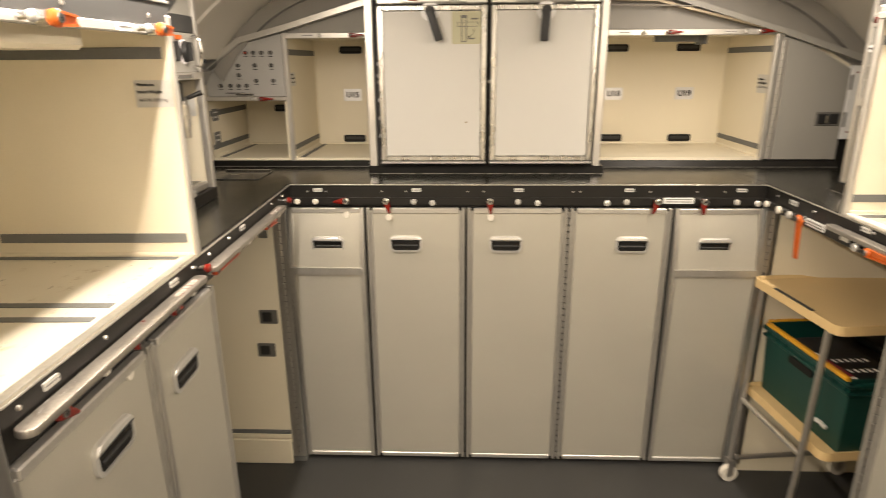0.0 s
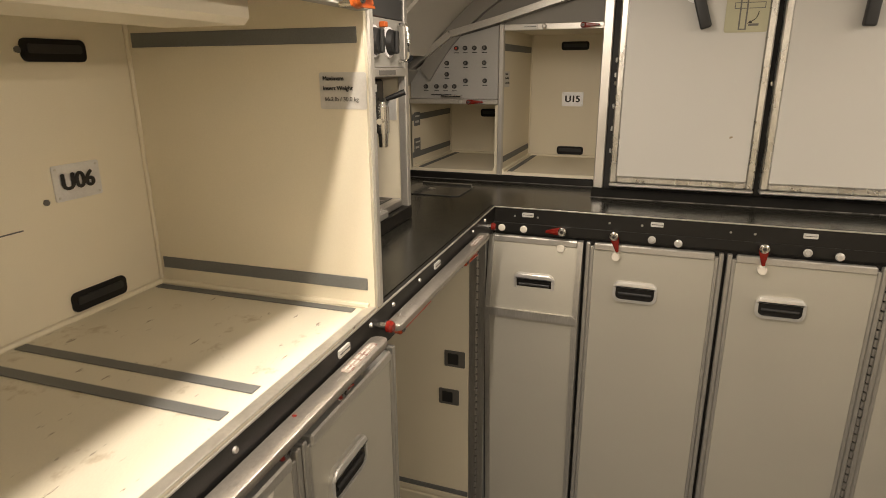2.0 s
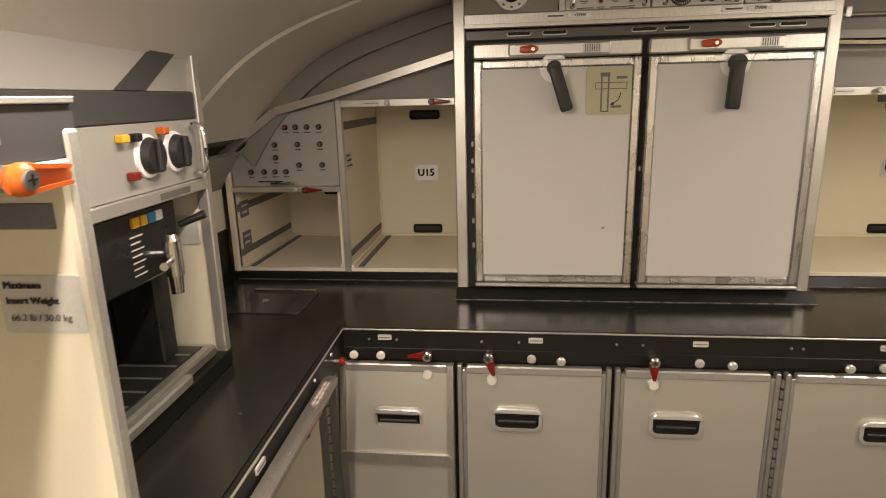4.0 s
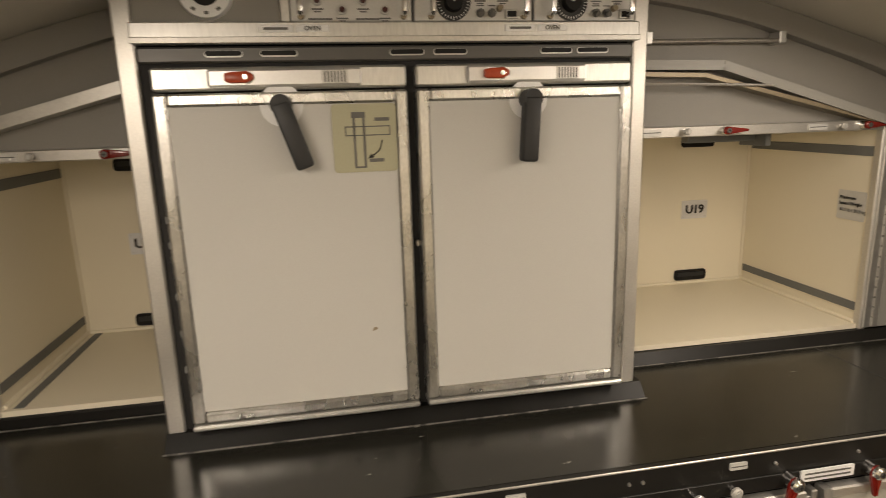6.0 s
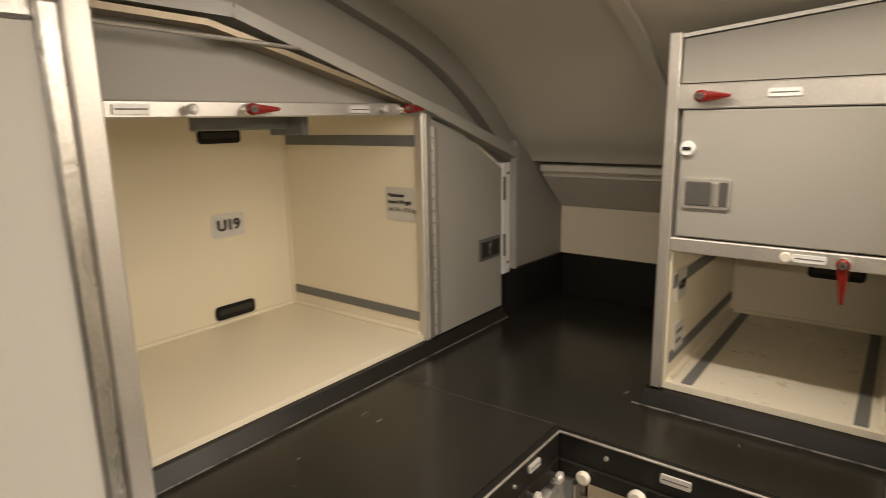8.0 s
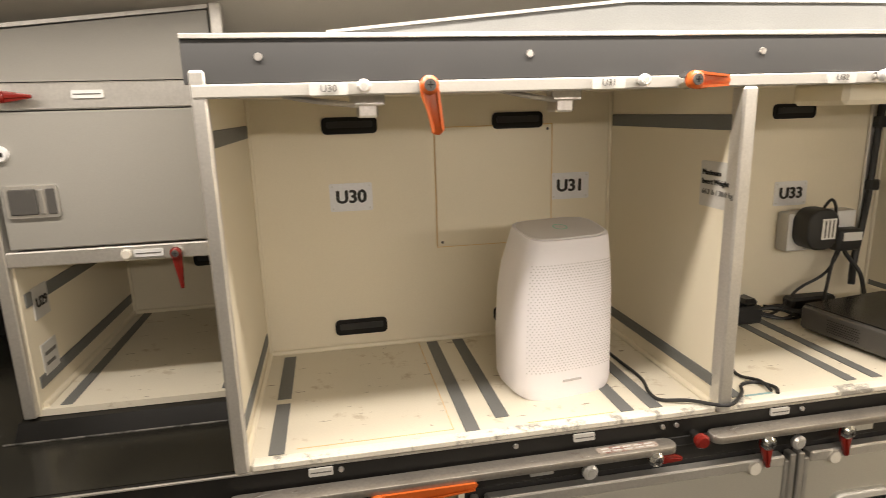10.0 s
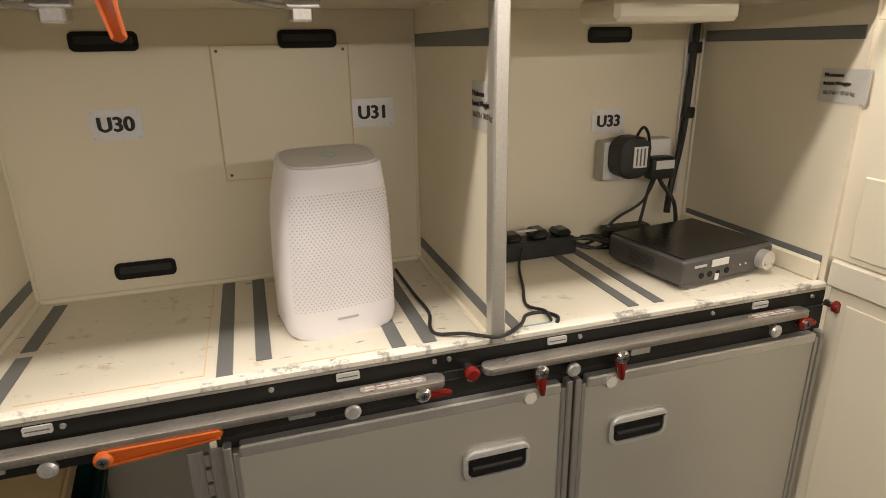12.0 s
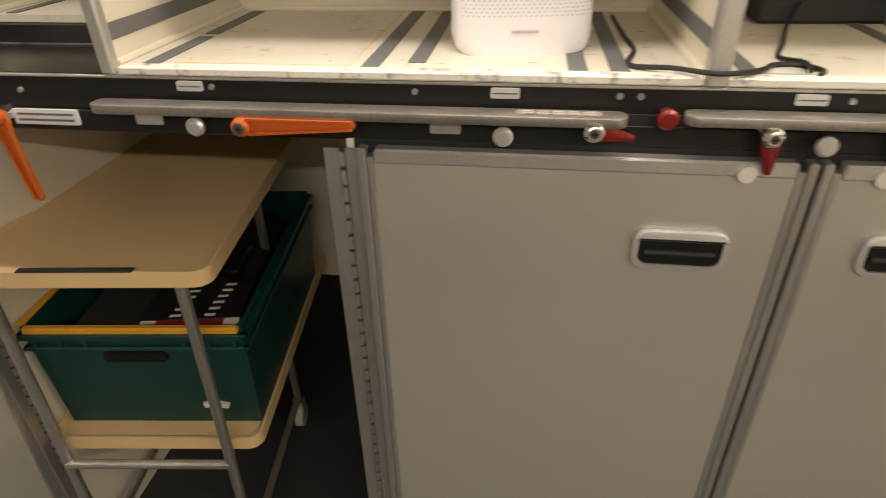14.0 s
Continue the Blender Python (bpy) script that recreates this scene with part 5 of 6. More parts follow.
# ---- right galley, upper part ----
FR = 1.208
ra = compartment("open_compartment", onright(1.876, FR, 1.082), 0.770, 0.425, 0.532, "wide cream open compartment with scuffed floor and air slots", floor_mat=SHELF)
plate(ra, pose(0.195, 0.425, 0.332), "U30")
plate(ra, pose(0.676, 0.425, 0.332), "U31")
for x, z in ((0.200, 0.048), (0.200, 0.478), (0.555, 0.478), (0.555, 0.048)):
    slot(ra, x, z, 0.425)
pnl = part("access_panel", bx(0.375, 0.632, 0.4225, 0.4255, 0.213, 0.468, 0.0012), CREAM, ra, "cream access panel with screws")
for a, b, c, e in ((0.373, 0.6335, 0.4672, 0.469), (0.373, 0.6335, 0.212, 0.2135), (0.373, 0.3745, 0.212, 0.469), (0.632, 0.6335, 0.212, 0.469)):
    part("panel_joint", bx(a, b, 0.4222, 0.4245, c, e), TAN, pnl)
for x in (0.385, 0.622):
    for z in (0.223, 0.458):
        bm = bmesh.new()
        cyl(bm, (x, 0.4228, z), (x, 0.4205, z), 0.003, 8)
        part("screw", bm, INKGREY, pnl)
for x, a, b in ((0.046, 0.02, 0.185), (0.046, 0.205, 0.40), (0.352, 0.012, 0.41), (0.410, 0.05, 0.41), (0.620, 0.02, 0.41), (0.672, 0.02, 0.41)):
    floor_strip(ra, x, a, b, 0.024)
for a, b, c, e in ((0.322, 0.3235, 0.03, 0.41), (0.075, 0.322, 0.030, 0.0315), (0.445, 0.60, 0.022, 0.0235)):
    part("floor_joint", bx(a, b, c, e, 0.0, 0.0006), TAN, ra)
weight_plate(ra, sidewall(False, 0.045, 0.372, 0.770), 0.075, 0.075)
for x in (0.20, 0.50):
    part("catch_bracket", box(bx(x, x + 0.03, 0.06, 0.10, 0.495, 0.532, 0.003), x - 0.01, x + 0.04, 0.055, 0.075, 0.512, 0.532, 0.002), STEEL, ra, "steel catch bracket under the top")
    part("catch_rod", tube(bmesh.new(), [(x - 0.10, 0.012, 0.528), (x - 0.06, 0.02, 0.520), (x + 0.01, 0.07, 0.512)], 0.004, 8, 3), STEEL, ra)
rb = compartment("open_compartment", onright(1.084, FR, 1.082), 0.692, 0.425, 0.532, "cream open compartment holding amplifier and tangled cables", floor_mat=SHELF)
plate(rb, pose(0.080, 0.425, 0.332), "U32")
plate(rb, pose(0.446, 0.425, 0.285), "U33")
slot(rb, 0.10, 0.048, 0.425)
slot(rb, 0.435, 0.478, 0.425)
for x, a in ((0.036, 0.02), (0.275, 0.03), (0.330, 0.03), (0.56, 0.20)):
    floor_strip(rb, x, a, 0.40, 0.022)
weight_plate(rb, sidewall(False, 0.036, 0.378, 0.692), 0.10, 0.062)
part("wall_duct", bx(0.640, 0.656, 0.415, 0.4245, 0.10, 0.532, 0.002), ALU, rb, "aluminium corner strip")
part("ledge", bx(0.680, 0.692, 0.01, 0.42, 0.0, 0.042, 0.004), CREAM, rb)
part("top_guard", bx(0.20, 0.44, 0.04, 0.16, 0.492, 0.532, 0.008), CREAM, rb, "cream cover box under the top")
post("post", 1.073, 1.091, 1.867, 1.887, 1.200, 1.768)
post("post", 1.070, 1.100, 1.084, 1.108, 1.200, 1.7325)
solid("divider", bx(1.094, 1.507, 1.088, 1.104, 1.199, 1.738), CREAM, "cream divider between the open compartments", "divider")
solid("trim_floor_edge", box(bx(1.076, 1.098, 0.388, 1.083, FR - 0.008, FR + 0.003, 0.002), 1.076, 1.098, 1.109, 1.863, FR - 0.008, FR + 0.003, 0.002), material("chipped_edge", (0.78, 0.74, 0.64), 0.5, 0, 0.08, 20, 0.05, 300, 0.1, dirt=(0.20, 0.19, 0.17, 22, 0.53), dirt_amount=0.8), "chipped cream and grey edge strip of the compartment floor", "trim")
val = thing("valance", onright(1.885, 1.733, 1.076), "dark grey valance over a white rail along the compartment top", "valance", "valances")
part("rail", bx(0.0, 1.498, -0.004, 0.014, 0.0, 0.0175, 0.002), WHITERAIL, val, "white painted rail")
part("board", bx(-0.008, 1.498, 0.0, 0.016, 0.018, 0.072, 0.001), BANDGREY, val)
part("top_edge", bx(-0.008, 1.498, -0.003, 0.018, 0.0722, 0.079, 0.001), ALUH, val)
part("cover", bx(-0.008, 1.498, 0.018, 0.46, 0.062, 0.070), GREY, val)
part("upper_board", prism(bmesh.new(), [(0.172, 0.0705), (0.172, 0.080), (0.60, 0.120), (1.498, 0.120), (1.498, 0.0705)], "y", 0.020, 0.034), STRIP, val, "grey board rising behind the valance")
part("board_edge", prism(bmesh.new(), [(0.172, 0.0802), (0.172, 0.084), (0.60, 0.1245), (1.498, 0.1245), (1.498, 0.1202), (0.60, 0.1202)], "y", 0.016, 0.036), ALUH, val, "bright edge profile")
for y, a in ((1.586, 10), (1.206, 88), (0.826, 88), (0.472, 88)):
    latch(onright(y, 1.743, 1.070), a, ORANGE, 0.062 if a == 10 else 0.055, "orange turn latch on the white rail", "rail latches")
for y in (1.67, 1.278, 0.885, 0.535):
    knob(onright(y, 1.744, 1.071), SATIN, 0.009, 0.02)
for y, s in ((1.715, "U30"), (1.325, "U31"), (0.944, "U32"), (0.59, "U33")):
    edge_plate(onright(y, 1.742, 1.0715), s, w=0.05, h=0.016, mat=PLATE)
for y in (1.80, 1.44, 1.08, 0.78):
    screw(onright(y, 1.783, 1.076), 0.006)

# unit with closed locker over a low open compartment, standing on the counter
un = thing("locker", onright(2.245, 0, 1.288), "grey locker with slanted top and lock over an open compartment", "locker")
w = 0.362
part("body", prism(bmesh.new(), [(0.012, 1.50), (w - 0.006, 1.50), (w - 0.006, 1.878), (0.012, 1.846)], "y", 0.014, 0.53), GREY, un)
part("upper_panel", prism(bmesh.new(), [(0.016, 1.770), (w - 0.008, 1.770), (w - 0.008, 1.872), (0.016, 1.840)], "y", -0.002, 0.0138), GREY, un)
part("header_rail", bx(0.014, w - 0.004, -0.010, 0.0138, 1.728, 1.768, 0.002), ALUH, un)
dr = part("door", bx(0.022, w - 0.008, -0.008, 0.0138, 1.514, 1.726, 0.002), GREY, un, "grey locker door")
bm = bmesh.new()
cyl(bm, (0.034, -0.008, 1.664), (0.034, -0.016, 1.664), 0.013, 20, 0.011)
part("lock", bm, WPLATE, dr, "round key lock")
part("keyhole", bx(0.027, 0.041, -0.0175, -0.0155, 1.661, 1.667), INK, dr)
part("paddle_latch", prism(bmesh.new(), rounded(0.076, 0.050, 0.005, 3, 0.068, 1.590), "y", -0.013, -0.0078), ALUH, dr, "bright framed paddle latch")
part("paddle", box(bx(0.036, 0.076, -0.016, -0.0128, 1.570, 1.610, 0.002), 0.089, 0.102, -0.0145, -0.0128, 1.570, 1.610, 0.001), NOSE, dr, "dark paddle")
part("paddle_edge", bx(0.078, 0.087, -0.017, -0.0128, 1.570, 1.610, 0.002), EDGE, dr)
part("lower_rail", bx(0.014, w - 0.004, -0.010, 0.0138, 1.486, 1.511, 0.002), ALUH, un)
part("front_post", bx(-0.006, 0.0138, -0.010, 0.018, 1.226, 1.852, 0.002), ALUH, un)
part("front_post", bx(w - 0.004, w + 0.014, -0.010, 0.018, 1.80, 1.882, 0.002), ALUH, un)
part("base", prism(bmesh.new(), [(-0.034, Z), (-0.012, 1.2225), (0.53, 1.2225), (0.53, Z)], "x", -0.014, w + 0.002), LIP, un, "black base plinth")
part("worn_edge", bx(-0.030, w + 0.002, -0.0375, -0.0342, Z - 0.001, Z + 0.0022, 0.0008), SEAL, un, "worn bright lower edge")
part("top_edge", prism(bmesh.new(), [(0.012, 1.842), (w - 0.006, 1.874), (w - 0.006, 1.880), (0.012, 1.848)], "y", -0.006, 0.014), ALUH, un)
latch(onright(2.192, 1.748, 1.278) @ Matrix.Scale(0.75, 4), 90, RED, 0.06)
latch(onright(1.975, 1.498, 1.278) @ Matrix.Scale(0.72, 4), 3, RED, 0.085, "red turn latch hanging from the locker's lower rail", "rail latches")
knob(onright(2.05, 1.500, 1.278), KNOB, 0.009, 0.018)
edge_plate(onright(2.075, 1.750, 1.2775), w=0.045, h=0.012, mat=WPLATE, bars=1)
edge_plate(onright(2.02, 1.498, 1.2775), w=0.045, h=0.012, mat=WPLATE, bars=1)
lo = compartment("open_compartment", onright(2.228, 1.2355, 1.292), 0.33, 0.515, 0.248, "low cream open compartment with dark floor strips under the locker", floor_mat=SHELF)
slot(lo, 0.212, 0.128, 0.515)
floor_strip(lo, 0.035, 0.01, 0.50, 0.02)
floor_strip(lo, 0.30, 0.01, 0.50, 0.02)
for z, s in ((0.075, ""), (0.175, "U29")):
    p = part("wall_plate", bx(-0.028, 0.028, -0.003, 0, -0.028, 0.028, 0.001), PLATE, lo, "silver plate on the side wall", sidewall(True, 0.06, z))
    if s:
        words(s, 0.024, INK, p, pose(0, -0.004, 0) @ STAND, bold=0.0008)
    else:
        part("plate_lines", box(bx(-0.02, 0.02, -0.0038, -0.003, 0.006, 0.012), -0.02, 0.012, -0.0038, -0.003, -0.012, -0.006), INKGREY, p)

# ---- air purifier ----
pu = thing("air_purifier", pose(1.250, 1.335, FR, 0, 0, -82), "white plastic air purifier with perforated front and grey top", "air purifier")


def ring(w, d, dy, z, n=40, e=4.0):
    pts = []
    for i in range(n):
        a = 2 * math.pi * i / n
        c, s = math.cos(a), math.sin(a)
        pts.append(Vector((w / 2 * math.copysign(abs(c) ** (2 / e), c), dy + d / 2 * math.copysign(abs(s) ** (2 / e), s), z)))
    return pts


def loft(bm, rings):
    vs = [[bm.verts.new(p) for p in r] for r in rings]
    n = len(vs[0])
    for a, b in zip(vs, vs[1:]):
        for k in range(n):
            bm.faces.new((a[k], a[(k + 1) % n], b[(k + 1) % n], b[k]))
    bm.faces.new(vs[0][::-1])
    bm.faces.new(vs[-1])
    return bm


PW = [(0.0, 0.180, 0.118, 0.0), (0.006, 0.196, 0.136, 0.0), (0.02, 0.205, 0.146, 0.0), (0.10, 0.204, 0.150, 0.002), (0.18, 0.199, 0.146, 0.004), (0.23, 0.190, 0.134, 0.007), (0.265, 0.178, 0.118, 0.011), (0.288, 0.170, 0.108, 0.014), (0.295, 0.166, 0.104, 0.014)]


PW = [(z, a * 0.957, b, b / 2 - 0.074) for z, a, b, c in PW]


def tilt(pts):
    """The upper end of the purifier slopes down towards its front."""
    for p in pts:
        p.z += max(0.0, min(1.0, (p.z - 0.17) / 0.12)) ** 2 * 0.18 * (p.y + 0.022)
    return pts


part("body", loft(bmesh.new(), [tilt(ring(a, b, c, z)) for z, a, b, c in PW]), WHITE, pu)
part("top", loft(bmesh.new(), [tilt(ring(0.150, 0.094, -0.022, 0.2945)), tilt(ring(0.148, 0.092, -0.022, 0.2970)), tilt(ring(0.142, 0.086, -0.022, 0.2976))]), WHITETOP, pu, "pale grey touch top")
bm = bmesh.new()
for k in range(16):
    a0, a1 = 2 * math.pi * k / 16, 2 * math.pi * (k + 1) / 16
    q = [bm.verts.new((r * math.cos(a), -0.022 + r * math.sin(a), 0.2984 + 0.18 * r * math.sin(a))) for r, a in ((0.011, a0), (0.013, a0), (0.013, a1), (0.011, a1))]
    bm.faces.new(q)
part("touch_mark", bm, CYANINK, pu, "small green ring mark")
bm = bmesh.new()
for r in range(44):
    z = 0.052 + r * 0.0048
    for i in range(len(PW) - 1):
        if PW[i][0] <= z < PW[i + 1][0]:
            f = (z - PW[i][0]) / (PW[i + 1][0] - PW[i][0])
            ww, dd, dy = (PW[i][k] + f * (PW[i + 1][k] - PW[i][k]) for k in (1, 2, 3))
    if z > 0.245:
        continue
    for c in range(25):
        u = (c - 12 + 0.5 * (r % 2)) / 14.2
        x = u * ww / 2
        y = dy - dd / 2 * max(0.0, 1 - abs(u) ** 4) ** 0.25
        bmesh.ops.create_circle(bm, cap_ends=True, segments=6, radius=0.0013, matrix=pose(x, y - 0.0004, z, 90, 0, 0))
ob = part("perforation", bm, PERF, pu, "rows of fine holes")
ob["kind"] = "stuff"
part("maker_mark", bx(-0.018, 0.018, -0.0752, -0.0735, 0.030, 0.034), PERF, pu)

# ---- amplifier ----
am = thing("amplifier", pose(1.263, 0.574, FR + 0.003, 0, 0, -82), "dark grey compact amplifier with black top and silver volume knob", "amplifier")
part("body", bx(-0.127, 0.127, -0.108, 0.108, 0.004, 0.058, 0.009, 3), AMPGREY, am)
part("top", bx(-0.120, 0.120, -0.098, 0.104, 0.0575, 0.0605, 0.0015), AMPTOP, am, "glossy black dusty top")
for x in (-0.095, 0.095):
    for y in (-0.08, 0.08):
        bm = bmesh.new()
        cyl(bm, (x, y, -0.002), (x, y, 0.005), 0.011, 12)
        part("foot", bm, RUBBER, am)
bm = bmesh.new()
cyl(bm, (0.092, -0.107, 0.030), (0.092, -0.126, 0.030), 0.0205, 28, 0.0195)
part("volume_knob", bm, SATIN, am, "silver volume knob")
for x in (-0.078, -0.055, -0.032, -0.008):
    bm = bmesh.new()
    cyl(bm, (x, -0.1075, 0.022), (x, -0.1095, 0.022), 0.0065 if x != -0.032 else 0.0045, 14)
    part("jack", bm, SLOT, am)
for x in (0.012, 0.030, 0.046):
    bm = bmesh.new()
    cyl(bm, (x, -0.1075, 0.027), (x, -0.1092, 0.027), 0.0022, 8)
    part("indicator", bm, REDINK if x == 0.012 else WPLATE, am)
part("sticker", bx(-0.052, -0.006, -0.1096, -0.1078, 0.036, 0.050), PAPER, am, "white paper sticker")
part("sticker", bx(-0.040, -0.030, -0.1096, -0.1078, 0.006, 0.020), PAPER, am, "white paper sticker")
part("maker_bar", bx(-0.098, -0.066, -0.1092, -0.1078, 0.040, 0.045), PLATE, am)
bm = bmesh.new()
for r in range(6):
    for c in range(14):
        bmesh.ops.create_circle(bm, cap_ends=True, segments=6, radius=0.0016, matrix=pose(-0.1275, -0.03 + c * 0.0052 + 0.0026 * (r % 2), 0.018 + r * 0.005, 0, -90, 0))
ob = part("vent_grid", bm, SLOT, am, "rows of side vent holes")
ob["kind"] = "stuff"

# socket, plugs, power strip, cables
BX = 1.507
so = thing("wall_socket", onright(0.577, 1.408, BX), "white surface mounted double mains socket on the back wall", "socket")
part("box", bx(-0.092, 0.094, -0.038, -0.002, -0.050, 0.044, 0.006, 3), WHITERAIL, so)
part("face", bx(-0.090, 0.092, -0.042, -0.0375, -0.048, 0.042, 0.004), WPLATE, so)
ad = thing("mains_plug", onright(0.616, 1.418, BX - 0.043), "large rounded black mains adaptor with paper label in the socket", "plug", "mains plugs")
bm = bmesh.new()
prism(bm, rounded(0.084, 0.096, 0.034, 8), "y", -0.048, 0.0)
bmesh.ops.bevel(bm, geom=[e for e in bm.edges if all(v.co.y < -0.047 for v in e.verts)], offset=0.007, segments=3, profile=0.5, affect="EDGES")
part("body", bm, RUBBER, ad)
part("label", bx(-0.006, 0.030, -0.0495, -0.0475, -0.022, 0.026), PAPER, ad, "white paper label")
for k in range(3):
    part("text_bar", bx(0.000 + k * 0.010, 0.004 + k * 0.010, -0.0500, -0.0494, -0.018, 0.022), INKGREY, ad)
ad = thing("mains_plug", onright(0.528, 1.387, BX - 0.043), "black mains plug with white label beside the adaptor", "plug", "mains plugs")
part("body", bx(-0.034, 0.034, -0.036, 0.0, -0.028, 0.026, 0.010, 3), RUBBER, ad)
part("label", bx(-0.022, 0.028, -0.0375, -0.0355, -0.002, 0.018), PAPER, ad, "white paper label")
ps = thing("power_strip", pose(1.435, 0.86, FR, 0, 0, -88), "black multi way power strip with plugs", "power strip")
part("body", bx(-0.10, 0.10, -0.030, 0.030, 0.0, 0.042, 0.006), RUBBER, ps)
for x in (-0.055, 0.01, 0.07):
    part("plug", bx(x - 0.02, x + 0.02, -0.026, 0.024, 0.041, 0.066 - abs(x) * 0.1, 0.008), MACHBLACK, ps)
part("label", bx(-0.05, 0.0, -0.022, -0.010, 0.0655, 0.0668), PLATE, ps)
bl = thing("black_box", pose(1.455, 0.60, FR, 0, 0, -90), "small black adaptor box lying on cables", "adaptor")
part("body", bx(-0.06, 0.06, -0.02, 0.02, 0.012, 0.042, 0.006), RUBBER, bl)


def cable(pts, r, label, mat=RUBBER, name="cable"):
    ob = part(name, tube(bmesh.new(), pts, r, 8, 5), mat)
    tagged(ob, label, "cable", "cables")


f = FR + 0.0035
cable([(1.444, 1.180, f), (1.30, 1.178, f), (1.208, 1.175, f), (1.150, 1.190, f), (1.120, 1.185, f), (1.100, 1.145, f + 0.004), (1.062, 1.098, f + 0.008), (1.105, 1.040, f + 0.002), (1.138, 1.015, f), (1.141, 0.983, f), (1.115, 0.965, f), (1.092, 0.978, f)], 0.0032, "thin black cable trailing over the compartment floor")
cable([(1.40, 0.90, f + 0.03), (1.365, 0.925, f + 0.004), (1.26, 0.964, f), (1.179, 0.995, f), (1.137, 0.979, f + 0.004), (1.10, 0.985, f + 0.003)], 0.0030, "thin black cable running forward from the power strip")
cable([(1.415, 0.76, f + 0.03), (1.42, 0.70, f + 0.03), (1.38, 0.64, f + 0.002), (1.43, 0.58, f + 0.05), (1.455, 0.545, f + 0.12), (1.445, 0.532, 1.385)], 0.004, "black mains cable hanging from the plug")
cable([(1.415, 0.78, f + 0.015), (1.44, 0.70, f + 0.01), (1.47, 0.62, f + 0.05), (1.465, 0.55, f + 0.09), (1.45, 0.525, 1.38)], 0.0035, "black mains cable hanging from the plug")
cable([(1.40, 0.50, f + 0.045), (1.435, 0.485, f + 0.09), (1.455, 0.515, f + 0.14), (1.45, 0.53, 1.39)], 0.005, "black mains cable hanging from the plug")
cable([(1.445, 0.605, 1.45), (1.43, 0.595, 1.485), (1.435, 0.575, 1.47), (1.45, 0.555, 1.43)], 0.0035, "black adaptor cable looped over the plug")
for k in range(5):
    random.seed(40 + k)
    y = 0.80 - 0.02 * k
    cable([(1.42 + 0.01 * k, y, f + 0.02), (1.40 + random.uniform(-0.03, 0.04), y - 0.06, f + random.uniform(0, 0.04)), (1.42 + random.uniform(-0.03, 0.04), y - 0.13, f + random.uniform(0, 0.03)), (1.38 + 0.02 * k, y - 0.17, f + 0.012), (1.40, 0.63 - 0.02 * k, f + 0.01)], 0.0032, "tangled black cable behind the amplifier")
cable([(1.49, 0.425, 1.73), (1.492, 0.428, 1.60), (1.49, 0.432, 1.50), (1.488, 0.44, 1.42), (1.47, 0.47, 1.33), (1.45, 0.49, 1.27)], 0.008, "thick black cable running down the corner")
for z in (1.655, 1.505):
    ob = part("cable_clip", bx(1.478, 1.505, 0.414, 0.440, z - 0.013, z + 0.013, 0.003), RUBBER)
    tagged(ob, "black clip holding the corner cable", "cable clip", "cable clips")
ob = part("cable_label", bx(1.088, 1.103, 0.982, 1.035, FR + 0.001, FR + 0.0025), TEAL)
tagged(ob, "strip of teal tape on the cable", "tape")
bo = thing("bowl", pose(1.42, 1.02, FR), "small white bowl with a blue lid behind the divider", "bowl")
part("cup", loft(bmesh.new(), [ring(0.045, 0.045, 0, 0.0, 24, 2), ring(0.075, 0.075, 0, 0.02, 24, 2), ring(0.09, 0.09, 0, 0.05, 24, 2), ring(0.086, 0.086, 0, 0.051, 24, 2)]), WHITE, bo)
part("lid", loft(bmesh.new(), [ring(0.06, 0.06, 0, 0.0512, 24, 2), ring(0.058, 0.058, 0, 0.07, 24, 2), ring(0.04, 0.04, 0, 0.078, 24, 2)]), BLUE, bo, "blue lid")

# ---- folding trolley with crate in the right bay ----
tt = thing("trolley", pose(1.052, 2.285, 0, 0, 0, -83.5), "folding service trolley with tan tray shelves in the open bay", "trolley")


def tray(z, w, d, t=0.022):
    bm = bmesh.new()
    prism(bm, rounded(w, d, 0.03, 5, w / 2, d / 2), "z", z - t, z)
    n = 5
    rim = rounded(w, d, 0.03, n, w / 2, d / 2)
    inner = rounded(w - 0.026, d - 0.026, 0.02, n, w / 2, d / 2)
    k = len(rim)
    vo = [bm.verts.new((*p, z)) for p in rim]
    vt = [bm.verts.new((*p, z + 0.010)) for p in rim]
    vi = [bm.verts.new((*p, z + 0.010)) for p in rounded(w - 0.012, d - 0.012, 0.025, n, w / 2, d / 2)]
    vb = [bm.verts.new((*p, z + 0.0005)) for p in inner]
    for a, b in ((vo, vt), (vt, vi), (vi, vb)):
        for i in range(k):
            bm.faces.new((a[i], a[(i + 1) % k], b[(i + 1) % k], b[i]))
    return bm


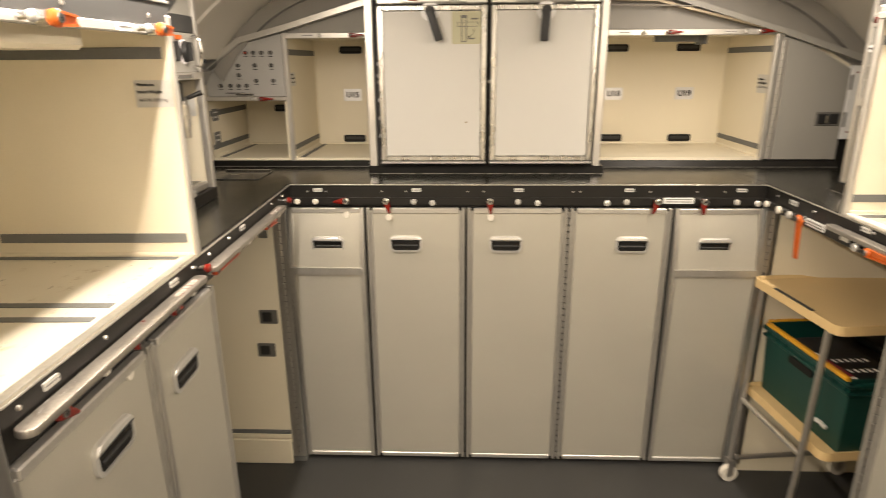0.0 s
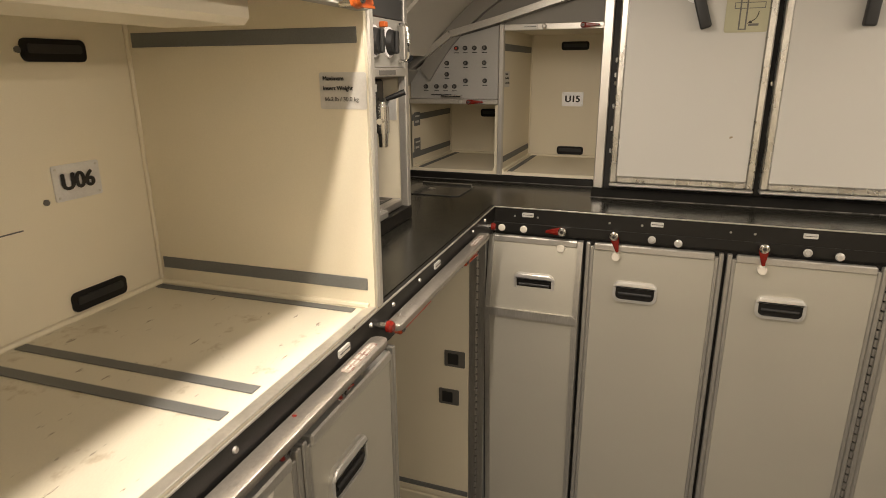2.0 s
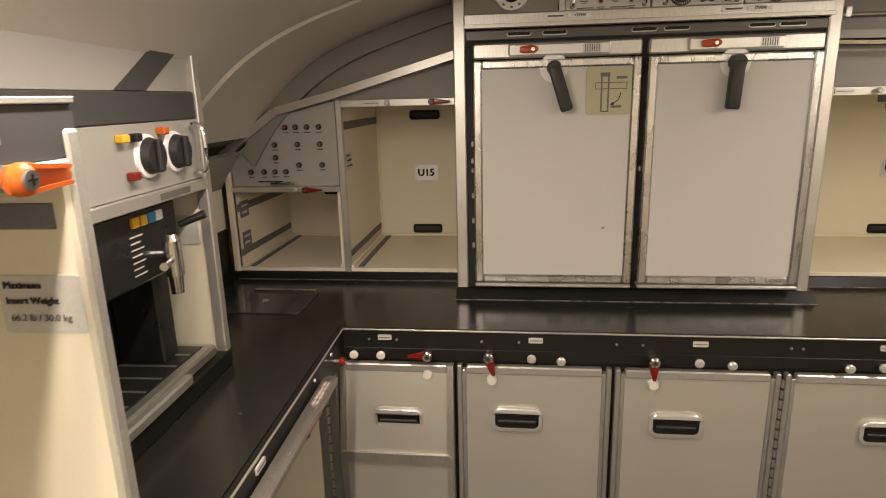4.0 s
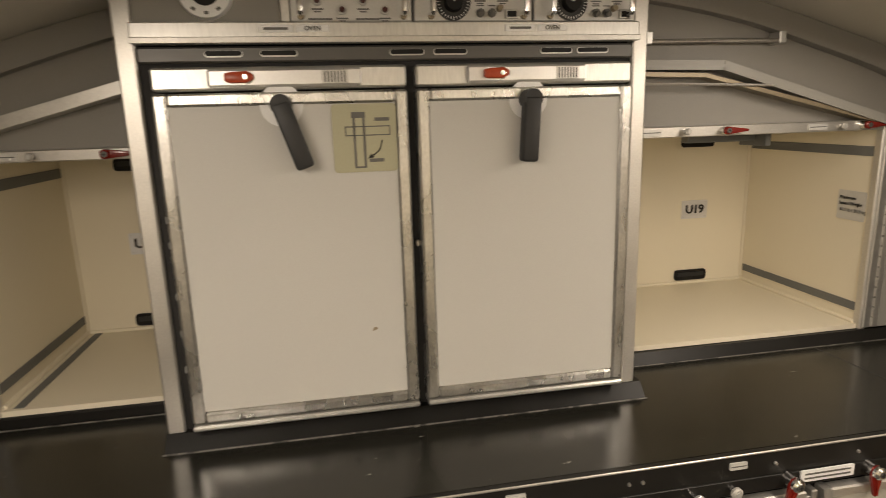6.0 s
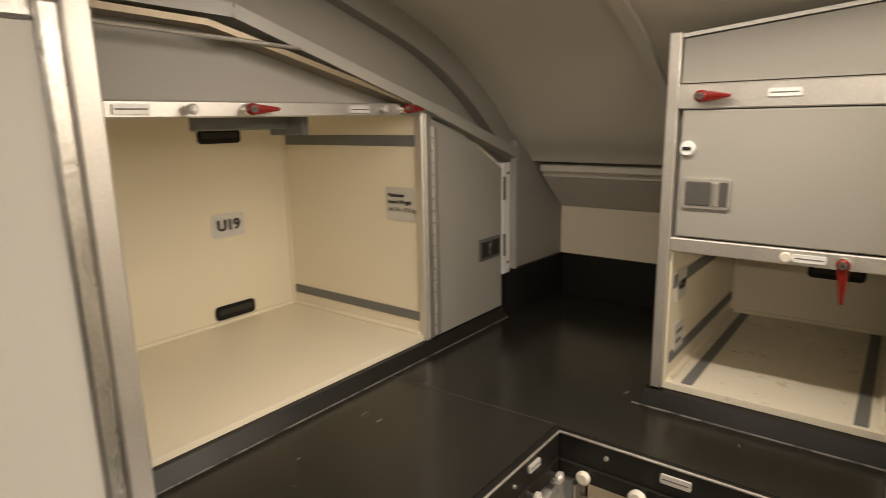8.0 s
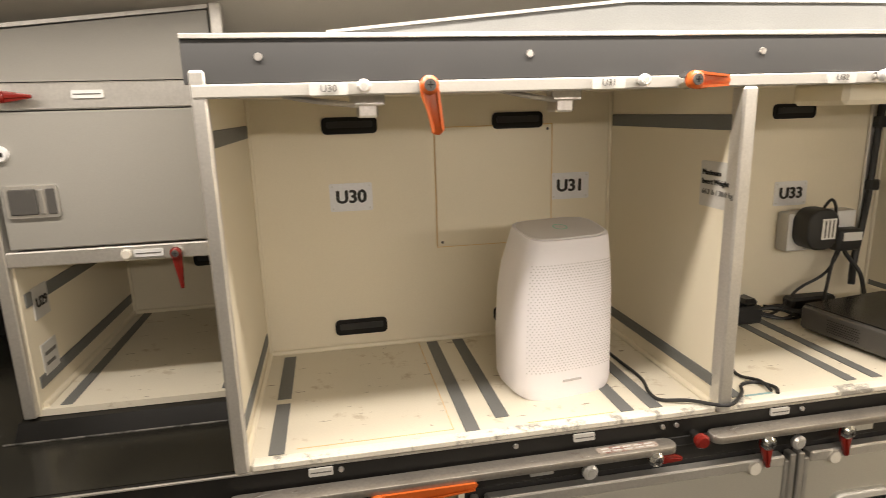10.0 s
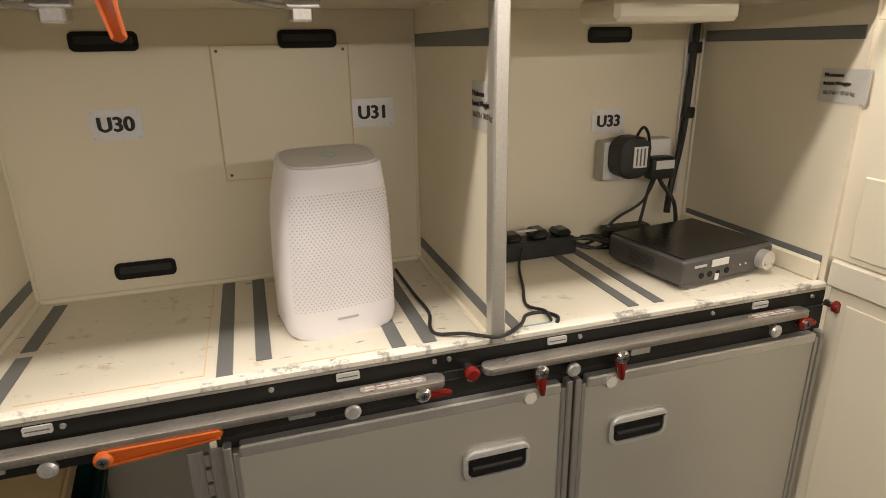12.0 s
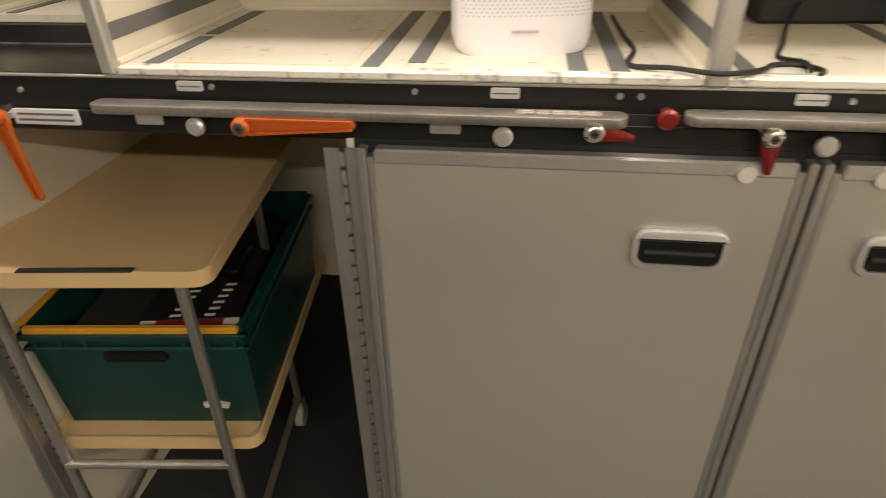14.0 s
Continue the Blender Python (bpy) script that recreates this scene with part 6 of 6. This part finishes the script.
TW, TD, TZ, SZ = 0.455, 0.80, 0.855, 0.408
part("top_tray", tray(TZ, TW, TD), TAN, tt, "tan moulded top tray")
part("grip", bx(0.13, 0.33, -0.002, 0.012, TZ + 0.0095, TZ + 0.0125, 0.001), RUBBER, tt, "black ribbed grip strip")
part("lower_tray", tray(SZ, TW, TD - 0.045), TAN, tt, "tan moulded lower tray", pose(0, 0.035, 0))
for x in (0.045, TW - 0.06):
    for y0, y1 in ((0.020, -0.004), (TD - 0.36, TD - 0.34)):
        bm = bmesh.new()
        tube(bm, [(x, y0, TZ - 0.012), (x, y0 * 0.6 + y1 * 0.4, SZ), (x, y1, 0.10)], 0.011, 10, 3)
        part("leg", bm, STEEL, tt)
        bm = bmesh.new()
        cyl(bm, (x - 0.011, y1, 0.034), (x + 0.011, y1, 0.034), 0.034, 20)
        wh = part("wheel", bm, KNOB, tt, "milky castor wheel")
        bm = bmesh.new()
        cyl(bm, (x - 0.013, y1, 0.034), (x + 0.013, y1, 0.034), 0.014, 14)
        part("hub", bm, STEEL, wh)
        part("fork", box(bx(x - 0.016, x - 0.013, y1 - 0.012, y1 + 0.012, 0.03, 0.10, 0.001), x + 0.013, x + 0.016, y1 - 0.012, y1 + 0.012, 0.03, 0.10, 0.001), STEEL, wh)
for y in (0.005, TD - 0.345):
    part("cross_bar", tube(bmesh.new(), [(0.045, y, SZ - 0.035), (TW - 0.06, y, SZ - 0.035)], 0.010, 10, 1), STEEL, tt)
for x in (0.045, TW - 0.06):
    part("side_bar", tube(bmesh.new(), [(x, 0.02, 0.105), (x, TD - 0.345, 0.105)], 0.010, 10, 1), STEEL, tt)

cr = thing("crate", pose(1.132, 2.279, SZ + 0.002, 0, 0, -83.5), "dark green plastic crate with yellow rim holding papers", "crate")
CW, CD, CH = 0.440, 0.60, 0.272


def tapered(bm, w0, d0, w1, d1, z0, z1, cx, cy):
    lo = [(cx - w0 / 2, cy - d0 / 2), (cx + w0 / 2, cy - d0 / 2), (cx + w0 / 2, cy + d0 / 2), (cx - w0 / 2, cy + d0 / 2)]
    hi = [(cx - w1 / 2, cy - d1 / 2), (cx + w1 / 2, cy - d1 / 2), (cx + w1 / 2, cy + d1 / 2), (cx - w1 / 2, cy + d1 / 2)]
    a = [bm.verts.new((*p, z0)) for p in lo]
    b = [bm.verts.new((*p, z1)) for p in hi]
    for i in range(4):
        bm.faces.new((a[i], a[(i + 1) % 4], b[(i + 1) % 4], b[i]))
    return a, b


bm = bmesh.new()
o0, o1 = tapered(bm, 0.420, 0.575, CW, CD, 0.0, CH, CW / 2, CD / 2)
i0, i1 = tapered(bm, 0.405, 0.56, CW - 0.016, CD - 0.016, 0.008, CH, CW / 2, CD / 2)
bm.faces.new(o0[::-1])
bm.faces.new(i0)
for i in range(4):
    bm.faces.new((o1[i], o1[(i + 1) % 4], i1[(i + 1) % 4], i1[i]))
bmesh.ops.recalc_face_normals(bm, faces=bm.faces)
part("tub", bm, GREEN, cr, "dark green tub")
bm = bmesh.new()
for z0, z1, o in ((CH - 0.055, CH - 0.045, 0.008), (CH - 0.028, CH - 0.012, 0.010)):
    box(bm, -o, CW + o, -o, 0.006, z0, z1, 0.003)
    box(bm, -o, CW + o, CD - 0.006, CD + o, z0, z1, 0.003)
    box(bm, -o, 0.006, -o, CD + o, z0, z1, 0.003)
    box(bm, CW - 0.006, CW + o, -o, CD + o, z0, z1, 0.003)
for i in range(9):
    x = 0.02 + i * (CW - 0.04) / 8
    if 2 < i < 6:
        continue
    box(bm, x - 0.004, x + 0.004, -0.007, 0.008, CH - 0.05, CH - 0.02, 0.001)
part("ribs", bm, GREEN, cr)
part("hand_slot", prism(bmesh.new(), rounded(0.13, 0.026, 0.010, 4, CW / 2 - 0.01, CH - 0.075), "y", -0.0015, 0.016), SLOT, cr, "dark hand slot")
part("rim_bar", bx(0.01, CW - 0.006, -0.012, 0.004, CH - 0.009, CH + 0.006, 0.003), YELLOW, cr, "yellow plastic rim bar")
part("rim_bar", bx(-0.012, 0.004, 0.006, CD - 0.01, CH - 0.009, CH + 0.006, 0.003), YELLOW, cr, "yellow plastic rim bar")
part("torn_label", prism(bmesh.new(), [(0.315, 0.062), (0.345, 0.066), (0.372, 0.060), (0.368, 0.048), (0.34, 0.053), (0.318, 0.05)], "y", 0.003, 0.0145), PAPER, cr, "torn white sticker")
part("faded_mark", bx(0.09, 0.20, 0.011, 0.0165, 0.035, 0.05), INKGREY, cr)
bk = thing("booklet", pose(1.172, 2.064, SZ + 0.243, 3, 0, -80), "maroon and white booklet lying in the crate", "booklet")
part("cover", bx(0.032, 0.168, 0.0, 0.030, 0.0, 0.011, 0.001), MAROON, bk)
for x in (0.0, 0.1685):
    part("white_corner", bx(x, x + 0.0315, 0.0, 0.030, 0.0, 0.011, 0.001), PAPER, bk)
part("dark_page", bx(0.0, 0.20, 0.0305, 0.17, 0.0, 0.0105, 0.001), MACHBLACK, bk)
for x in (0.055, 0.125):
    for i in range(6):
        part("text_bar", bx(x + i * 0.004, x + 0.022 + i * 0.004, 0.038 + i * 0.020, 0.046 + i * 0.020, 0.0106, 0.0110), PAPER, bk)
# dark filling added so the crate's inside reads as shaded
sk = thing("crate_shade_fill", pose(1.450, 2.090, SZ + 0.10, 0, 0, -83.5), "near-black packets filling the crate, standing in for its shaded inside", "packets")
part("packet", bx(-0.17, 0.17, -0.25, 0.25, -0.088, 0.142, 0.03, 3), RUBBER, sk)
part("packet", bx(-0.12, 0.02, -0.03, 0.14, 0.138, 0.172, 0.012, 3), MACHBLACK, sk)
part("packet", bx(0.06, 0.14, -0.08, 0.06, 0.138, 0.165, 0.012, 3), AMPTOP, sk)
